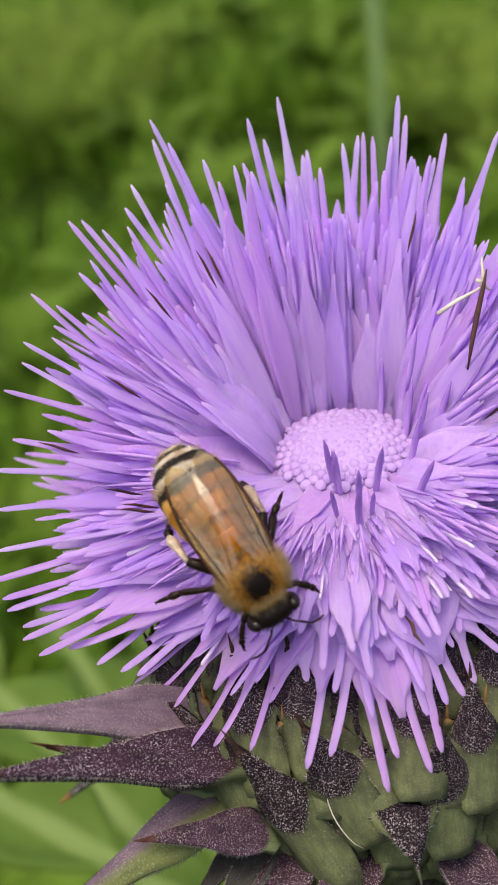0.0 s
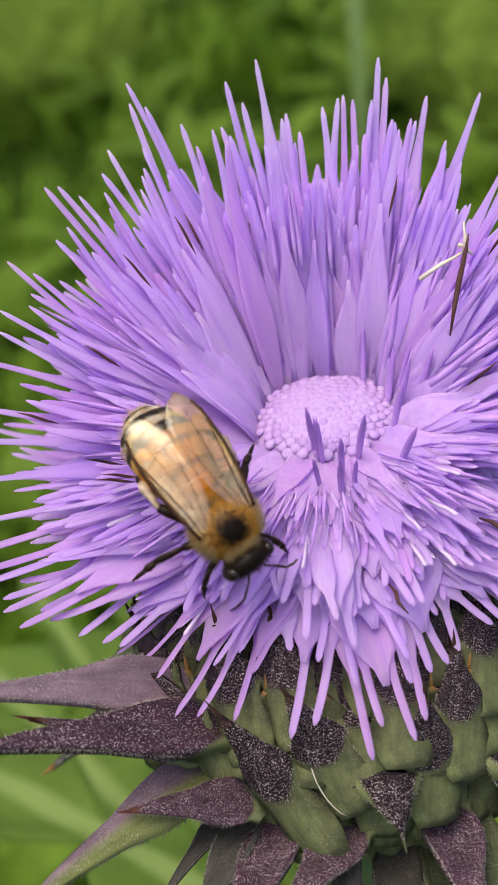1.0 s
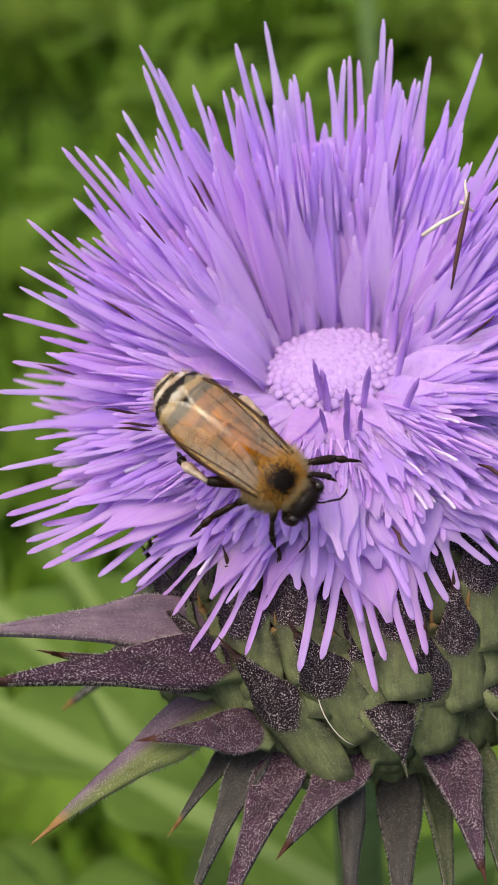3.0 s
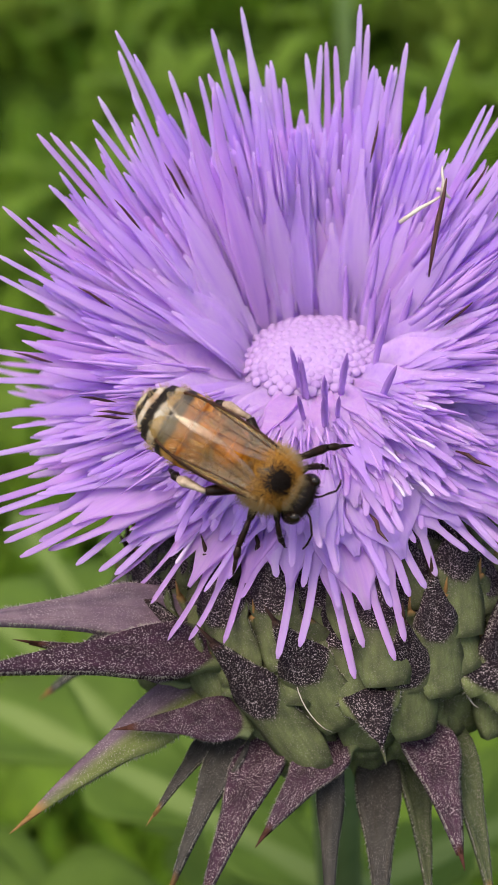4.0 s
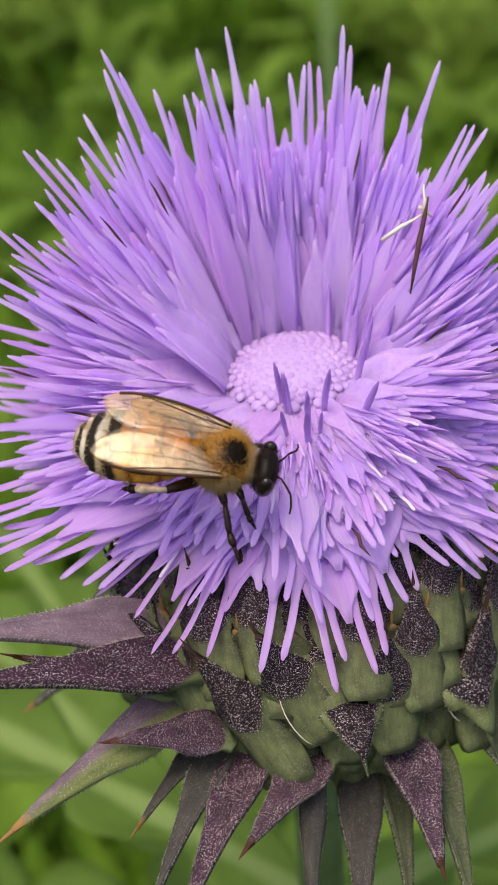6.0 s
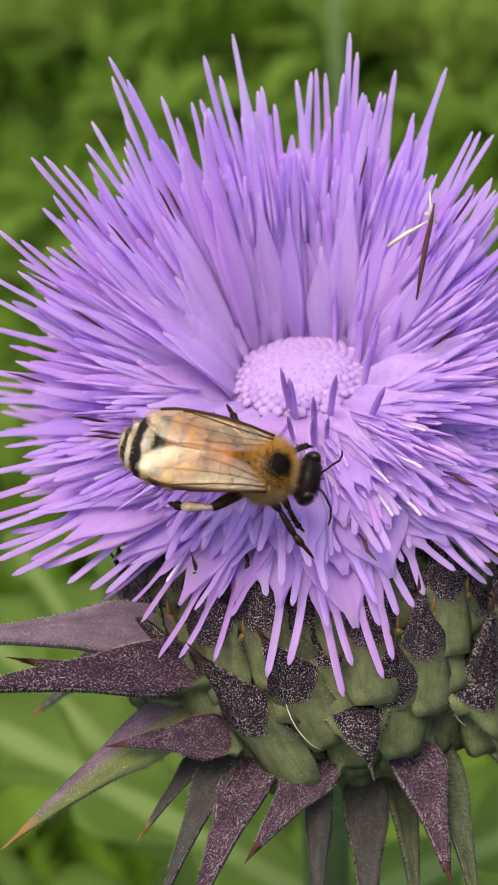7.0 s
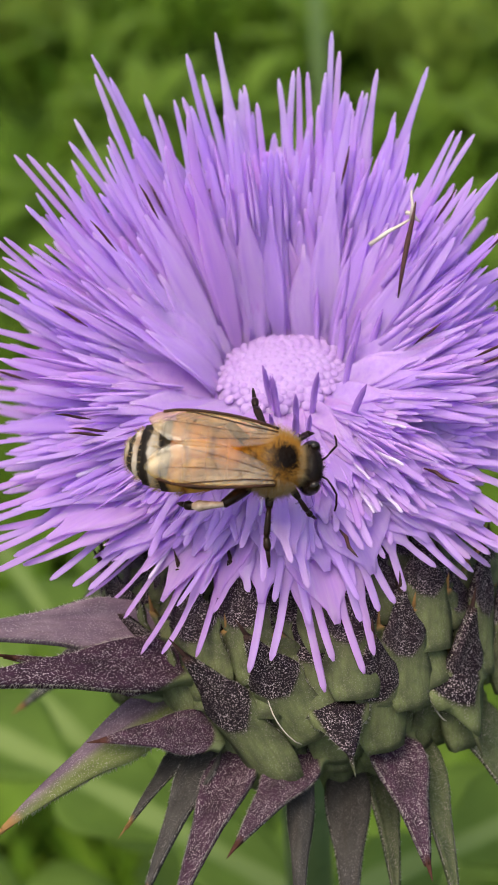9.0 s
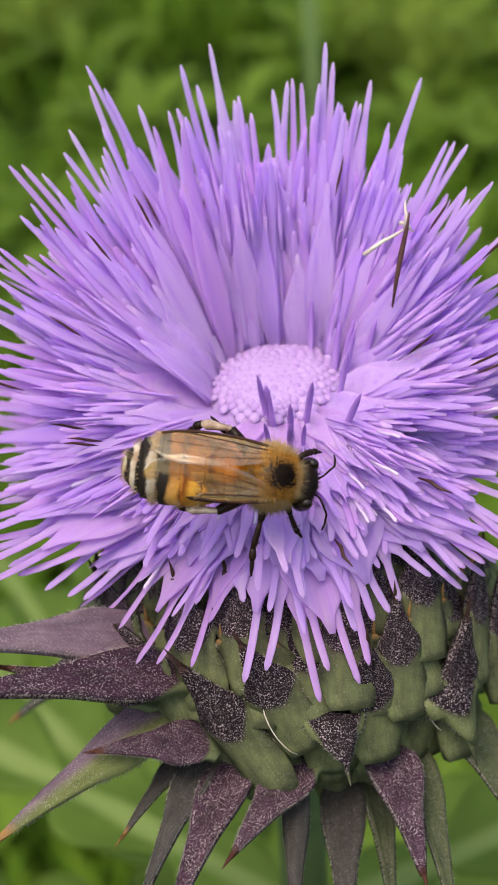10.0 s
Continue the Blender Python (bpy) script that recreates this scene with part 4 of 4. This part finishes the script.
def leg_thing(bee, root, knee, heel, toe, pale, rng, thick=1.0):
    """A leg rooted at root: thigh, shin and foot, with bristles; its poses turn it about its root."""
    root, knee, heel, toe = (Vector(p) for p in (root, knee, heel, toe))
    m = Matrix.Translation(root * MM)
    s = Shape().tube([(0, 0, 0), (knee - root) * 0.3, (knee - root) * 0.7, knee - root], [0.22 * thick, 0.30 * thick, 0.27 * thick, 0.20 * thick], 8)
    leg = part("leg", s, LEG, bee, "dark brown jointed leg", m=m)
    mat = LEG_PALE if pale else LEG
    a, b, c = knee - root, heel - root, toe - root
    s = Shape().tube([a, a.lerp(b, 0.35), a.lerp(b, 0.8), b], [0.18 * thick, 0.24 * thick, (0.38 if pale else 0.28) * thick, 0.2 * thick], 8, 0.7)
    for _ in range(60):
        p = a.lerp(b, rng.random())
        s.spike(p, p + Vector((rng.uniform(-1, 1), rng.uniform(-1, 1), rng.uniform(-1, 1))).normalized() * rng.uniform(0.35, 0.6), 0.03)
    part("shin", s, mat, leg, "pale hairy shin with pollen" if pale else "")
    s = Shape()
    s.tube([b, b.lerp(c, 0.3), b.lerp(c, 0.45)], [0.17 * thick, 0.24 * thick, 0.16 * thick], 7)
    s.tube([b.lerp(c, 0.42), b.lerp(c, 0.62), b.lerp(c, 0.8), c], [0.12 * thick, 0.13 * thick, 0.11 * thick, 0.06], 6)
    s.spike(c, c + Vector((0.15, 0.1, -0.25)), 0.05)
    s.spike(c, c + Vector((-0.15, -0.1, -0.25)), 0.05)
    part("foot", s, LEG, leg)
    return leg


def build_bee():
    rng = random.Random(5)
    bee = thing("honeybee", "golden brown honeybee foraging on the thistle flower", "bee", BED)
    bee.scale = (0.89, 0.89, 0.89)
    # thorax
    thorax = part("thorax", Shape().ball((0, 0, 0), (1.95, 2.0, 1.7), 12, 20), SHIELD, bee, "black shell with a bald spot in golden fur")

    def off_spot(n):
        """Fur thins out towards the bald spot, with no sharp edge."""
        d = math.sqrt((n.x - 0.47) ** 2 + n.y ** 2) if n.z > 0 else 2.0
        return rng.random() < (d - 0.27) / 0.34

    part("fur", fur(12500, (0, 0, 0), (1.95, 2.0, 1.7), off_spot, 0.52, rng), FUR, thorax, "dense golden fur", "stuff")
    part("collar_fur", fur(2400, (0.05, 0, 0), (2.0, 2.08, 1.72), lambda n: (0.80 < n.x or abs(n.y) > 0.72) and n.z > -0.8 and rng.random() < 0.3 + abs(n.y), 0.80, rng, (0.2, 0, 0.1)), FUR_PALE, thorax, "pale fur on the sides and the collar", "stuff")
    part("scutellum", Shape().ball((-1.35, 0, 1.0), (0.55, 1.15, 0.55), 8, 14), SHIELD, thorax, "rounded dark hind lobe of the thorax")
    part("hind_fur", fur(1500, (-1.35, 0, 1.0), (0.58, 1.18, 0.58), lambda n: n.z > -0.3, 0.45, rng), FUR, thorax, "golden fur on the hind lobe", "stuff")
    part("spot_fur", fur(4200, (0, 0, 0), (1.95, 2.0, 1.7), lambda n: n.z > 0 and rng.random() < (0.62 - math.sqrt((n.x - 0.47) ** 2 + n.y ** 2)) / 0.30, 0.24, rng), FUR_DARK, thorax, "short black hairs of the thorax spot", "stuff")
    # abdomen in overlapping rings
    prof = ((-1.7, 0.6), (-2.1, 1.15), (-2.8, 1.70), (-3.8, 2.15), (-4.8, 2.42), (-5.8, 2.52), (-6.8, 2.50), (-7.8, 2.32), (-8.6, 2.02), (-9.3, 1.50), (-9.8, 0.90), (-10.1, 0.08))

    def girth(x):
        for (x0, r0), (x1, r1) in zip(prof, prof[1:]):
            if x >= x1:
                return r0 + (r1 - r0) * (x0 - x) / (x0 - x1)
        return 0.05

    abdomen = part("abdomen", Shape().lathe([(girth(x) * 0.93, x) for x, _ in prof], 24, 0.86, "x"), ABDOMEN, bee, "amber abdomen with dark bands, black and white at the tip")
    cuts = (-1.75, -3.0, -4.35, -5.85, -7.3, -8.6, -9.98)
    for a, b in zip(cuts, cuts[1:]):
        ring = []
        for k in range(7):
            x = a + (b - a) * k / 6
            ring.append((max(0.04, girth(x) * (0.955 + 0.055 * k / 6)), x - 0.12 * k / 6))
        ring.append((max(0.03, girth(b) * 0.94), b - 0.05))
        part("abdomen_ring", Shape().lathe(ring, 28, 0.86, "x"), ABDOMEN, abdomen)
    felt = Shape()
    for _ in range(1500):
        x = rng.choice((-3.0, -4.35, -5.85, -7.4, -7.6, -8.8, -9.5)) - rng.uniform(0.0, 0.5)
        a = rng.uniform(0, 6.283)
        r = girth(x)
        p = Vector((x, r * math.cos(a), r * math.sin(a) * 0.86))
        felt.spike(p, p + Vector((-0.5, 0.35 * math.cos(a), 0.35 * math.sin(a))) * rng.uniform(0.5, 0.9), 0.014)
    part("fur", felt, FUR_PALE, abdomen, "thin pale hairs", "stuff")
    # head
    head = part("head", Shape().ball((0.70, 0, -0.35), (0.92, 1.75, 1.4), 10, 18), CHITIN, bee, "black head bent down", m=pose(2.0 * MM, 0, -0.15 * MM, 0, 14, 0))
    for side in (1, -1):
        part("eye", Shape().ball((0.78, side * 1.38, -0.15), (0.60, 0.52, 1.12), 10, 14), EYE, head, "large glossy black eye")
        part("antenna", Shape().tube([(1.25, side * 0.35, -0.1), (1.8, side * 0.8, 0.35), (2.1, side * 1.2, 0.4), (2.6, side * 1.7, 0.1), (2.8, side * 2.3, -0.4), (2.8, side * 2.7, -0.7)], [0.08, 0.07, 0.08, 0.08, 0.08, 0.06], 6), LEG, head)
    part("fur", fur(700, (0.70, 0, -0.35), (0.92, 1.75, 1.4), lambda n: abs(n.y) < 0.75, 0.42, rng, (0.2, 0, 0.2)), FUR_DARK, head, "thin dark brown hair", "stuff")
    # wings
    wings = []
    for side in (1, -1):
        for fore in (True, False):
            s, v = wing_shape(8.7 if fore else 6.2, 3.1 if fore else 2.1, rng, 0.9)
            flip = Matrix.Diagonal((1, -side * -1, 1))
            for shape in (s, v):
                shape.v = [flip @ p for p in shape.v]
                if side < 0:
                    shape.f = [f[::-1] for f in shape.f]
            m = pose((0.2 if fore else -0.6) * MM, side * (1.80 if fore else 1.70) * MM, (0.85 if fore else 0.70) * MM, side * -32, 3, side * (-1 if fore else -5))
            name = "forewing" if fore else "hindwing"
            wing = part(name, s, WING, bee, "clear amber-tinted veined wing", m=m)
            part("vein_net", v, VEIN, wing, "brown wing veins")
            wings.append((wing, m, side, fore))
    # legs
    legs = []
    for side in (1, -1):
        legs.append((leg_thing(bee, (1.0, side * 0.8, -1.3), (1.8, side * 2.1, -1.2), (2.4, side * 2.8, -2.2), (3.0, side * 3.1, -3.1), False, rng, 1.0), side, 0))
        legs.append((leg_thing(bee, (-0.1, side * 1.0, -1.4), (-0.1, side * 2.9, -0.9), (-0.2, side * 4.8, -1.6), (0.1, side * 6.6, -2.6), False, rng, 1.2), side, 1))
        legs.append((leg_thing(bee, (-1.1, side * 1.0, -1.4), (-3.2, side * 2.9, -0.4), (-5.3, side * 3.0, -0.9), (-6.4, side * 2.5, -2.2), True, rng, 1.5), side, 2))
    return bee, head, abdomen, wings, legs


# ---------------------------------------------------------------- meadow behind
# placed to fit the dark patches in the camera's view
BARE = ((-0.45, 2.05, 0.22), (-0.08, 2.28, 0.24), (0.21, 2.15, 0.18), (-0.22, 0.70, 0.10), (-0.17, 0.54, 0.05))  # bare spots where dark soil stands in for shade: x, y, radius in metres


def bareness(x, y):
    """How deep a place (metres) lies in one of the bare spots, 0 to 1."""
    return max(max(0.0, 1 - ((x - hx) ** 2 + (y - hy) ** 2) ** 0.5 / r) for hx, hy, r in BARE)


def weed_leaf(length, width, rise, rng):
    s = Shape()
    rows = []
    for i in range(9):
        u = i / 8
        half = max(0.8, width / 2 * math.sin(math.pi * min(1, 0.06 + 0.94 * u)) ** 0.8)
        z = rise * length * (u - 0.75 * u * u)
        rows.append([(c / 2 * half, length * u, z + abs(c) * half * 0.12 + 0.06 * half * math.sin(u * 17 + c)) for c in (-2, -1, 0, 1, 2)])
    return s.slab(rows, 0.6)


def blades(count, spot, tall, rng):
    """Bent grass blades at the places (millimetres) that spot() gives."""
    s = Shape()
    for _ in range(count):
        x, y = spot()
        if rng.random() < 2.2 * bareness(x * MM, y * MM):
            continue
        h = rng.uniform(60, 200) * tall
        a = rng.uniform(0, 6.283)
        w = rng.uniform(2, 5)
        bend = rng.uniform(0.2, 0.9) * h
        dx, dy = math.cos(a), math.sin(a)
        k = len(s.v)
        for u, ww in ((0, 1.0), (0.5, 0.9), (1.0, 0.1)):
            cx, cy, cz = x + dx * bend * u * u, y + dy * bend * u * u, h * u * (1 - 0.25 * u)
            s.v += [Vector((cx - dy * w * ww, cy + dx * w * ww, cz)), Vector((cx + dy * w * ww, cy - dx * w * ww, cz))]
        s.f += [(k, k + 1, k + 3, k + 2), (k + 2, k + 3, k + 5, k + 4)]
    return s


def build_meadow():
    rng = random.Random(21)

    def anywhere():
        y = rng.uniform(200, 4200)
        return rng.uniform(-1, 1) * (200 + 0.30 * y), y

    def all_round():
        a, r = rng.uniform(0, 6.283), 300 + 5200 * rng.random() ** 0.7
        return r * math.cos(a), r * math.sin(a)

    sward = blades(15000, anywhere, 1.0, rng)
    sward.join(blades(38000, all_round, 1.0, rng))
    ob = new("grass", sward.mesh("grass", GRASS))
    tagged(ob, "tall green meadow grass round the thistle", "grass", kind="stuff")
    # lighter patches; the first two are placed to fit the camera's view
    for cx, cy, rx, ry in ((-540, 2620, 200, 330), (330, 2500, 90, 400), (1900, 1500, 400, 300), (-2100, -900, 350, 450), (900, -1900, 420, 300)):
        def patch():
            a, r = rng.uniform(0, 6.283), math.sqrt(rng.random())
            return cx + rx * r * math.cos(a), cy + ry * r * math.sin(a)
        ob = new("olive_grass", blades(2600, patch, 1.15, rng).mesh("olive_grass", GRASS_OLIVE))
        tagged(ob, "patch of lighter olive yellow grass in the meadow", "grass", kind="stuff")
    # broad-leaved weeds
    weed = thing("meadow_weed", "low broad-leaved green weed among the grass", "weed", pose(0, 0, 0), "weeds in the meadow")
    for k in range(11):
        a = k * 137.5
        part("leaf", weed_leaf(rng.uniform(110, 190), rng.uniform(38, 62), rng.uniform(0.7, 1.5), rng), WEED, weed, m=pose(0, 0, 0.005, 0, 0, a) @ pose(0, 0.01, 0, rng.uniform(5, 30), 0, 0))
    first = True
    for n_weed in range(130):
        y = rng.uniform(0.35, 3.4)
        x = rng.uniform(-1, 1) * (0.20 + 0.28 * y)
        if n_weed >= 60:
            x, y = rng.uniform(-3.5, 3.5), rng.uniform(-3.5, 3.5)
            if math.hypot(x, y) < 0.5:
                continue
        if bareness(x, y) > 0.05:
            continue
        m = pose(x, y, 0, 0, 0, rng.uniform(0, 360))
        if first:
            weed.matrix_basis, first = m, False
        else:
            copy_thing(weed, m)
    stalk = thing("grass_stalk", "tall pale green grass stalk standing behind the thistle", "grass stalk", pose(0.018, 0.62, 0))
    part("stalk", Shape().tube([(190, 0, -5), (140, 2, 200), (80, 4, 420), (26, 0, 640), (6, 4, 860)], [5.5, 5.2, 5.0, 4.6, 4.0], 8), STALK, stalk)
    part("blade", weed_leaf(240, 18, 0.9, rng), GRASS, stalk, m=pose(0.126, 0.002, 0.25, 25, 0, 40))


ground = build_ground()
thistle = build_thistle()
bee, bee_head, bee_abdomen, bee_wings, bee_legs = build_bee()
build_meadow()


def motions():
    """The bee walks over the flower, turning from nose-down to level; head, abdomen, wings and legs stir."""
    rows = [
        (0.0, -4.62, -0.37, -57.7), (0.5, -4.69, -0.3, -56.1), (1.0, -5.19, 0.87, -54.9), (1.5, -5.2, 2.6, -27.0), (2.0, -4.21, 1.71, -44.0), (2.5, -3.55, 1.56, -34.0),
        (2.7, -3.33, 0.5, -39.5), (3.8, -2.25, 0.49, -31.7), (4.0, -1.97, -0.32, -31.0), (4.5, -1.84, -0.27, -22.3), (5.0, -1.73, -0.67, -22.0), (5.5, -2.31, 0.69, -20.4),
        (5.7, -3.89, 1.71, -12.0), (6.8, -1.98, 1.61, -9.0), (7.0, -1.53, 1.37, -8.5), (7.5, -1.55, 1.69, -6.5), (8.0, -1.62, 2.58, -2.5), (8.5, -2.74, 2.42, -3.5),
        (9.0, -0.05, 1.63, -4.5), (9.5, 0.43, 1.3, -5.5), (10.0, 0.13, 1.33, -7.5),
    ]
    # degrees by which the bee rolls over to its right
    roll = [0, 0, -6, -12, -6, -5, -4, 0, 0, 3, 3, 0, -16, -12, -10, -13, -15, -17, -8, 4, 2]
    walk(bee, [(t, BED @ pose(u * MM, v * MM, 0, r, 0, a)) for (t, u, v, a), r in zip(rows, roll)])
    # nose: 0 raised and stretched, 1 tucked under
    nose = [(0.0, 0.5), (0.5, 0.5), (1.0, 0.4), (1.5, 0.0), (2.0, 0.5), (2.5, 0.3), (2.7, 0.4), (3.8, 0.4), (4.0, 0.5), (4.5, 0.7), (5.0, 0.8), (5.5, 0.25), (5.7, 0.0), (6.8, 0.1), (7.0, 0.1), (7.5, 0.1), (8.0, 0.0), (8.5, 0.0), (9.0, 0.4), (9.5, 0.6), (10.0, 0.55)]
    walk(bee_head, [(t, pose((2.25 - 0.95 * k) * MM, 0, (-0.1 - 0.7 * k) * MM, 4 * math.sin(3 * t), 8 + 26 * k, 5 * math.sin(2.3 * t))) for t, k in nose])
    curl, bend = {1.0: -12, 1.5: -20, 2.0: -6}, {1.5: -17}
    walk(bee_abdomen, [(t, pose(0, 0, 0, 0, 3 * math.sin(2.1 * t) - 2 + curl.get(t, 0), 3 * math.sin(1.3 * t + 1) + bend.get(t, 0))) for t, k in nose])
    # wings: degrees by which they open from rest
    spread = [(0.0, 0), (0.5, 0), (0.8, 1), (1.0, 7), (1.2, 12), (1.5, 11), (1.8, 3), (2.0, 4), (2.2, 9), (2.5, 2), (2.7, 3), (3.8, 0), (4.5, 0), (5.0, 0), (5.5, 1), (5.7, 10), (6.8, 9), (7.0, 8), (7.5, 10), (8.0, 9), (8.5, 11), (9.0, 6), (9.5, 0), (10.0, 0)]
    for wing, m, side, fore in bee_wings:
        walk(wing, [(t, m @ pose(0, 0, 0.0004 * min(1.0, k / 6), side * k * 2.6, k * 0.3, -side * k * 0.4)) for t, k in spread])
    # legs step; the middle pair reaches forward (plus) or back (minus), in degrees
    left_reach = {0.0: -50, 0.5: -50, 1.0: -45, 1.5: -50, 2.0: 10, 2.5: 35, 2.7: 40, 3.8: 42, 4.0: 38, 4.5: 38, 5.0: 25, 5.5: -50, 5.7: -55, 6.8: -50, 7.0: -40, 7.5: -55, 8.0: -55, 8.5: -55, 9.0: -20, 9.5: -58, 10.0: -58}
    right_reach = {0.0: -25, 0.5: -22, 1.0: -8, 1.5: 22, 2.0: 32, 2.5: 5, 2.7: -35, 3.8: 33, 4.0: 10, 4.5: -25, 5.0: -22, 5.5: -10, 5.7: 15, 6.8: 35, 7.0: 45, 7.5: 38, 8.0: 35, 8.5: 33, 9.0: 2, 9.5: 0, 10.0: -6}
    for leg, side, place in bee_legs:
        m = leg.matrix_basis.copy()
        beat = 0.0 if side > 0 else math.pi
        if place == 1:
            walk(leg, [(t, m @ pose(0, 0, 0, 0, 0, -side * k)) for t, k in (left_reach if side > 0 else right_reach).items()])
        else:
            walk(leg, [(k * 0.5, m @ pose(0, 0, 0, side * 4 * math.sin(4.6 * k + beat), 0, side * 9 * math.sin(4.6 * k + beat + 1.2) * (0.4 if place == 2 else 1.0))) for k in range(21)])


motions()
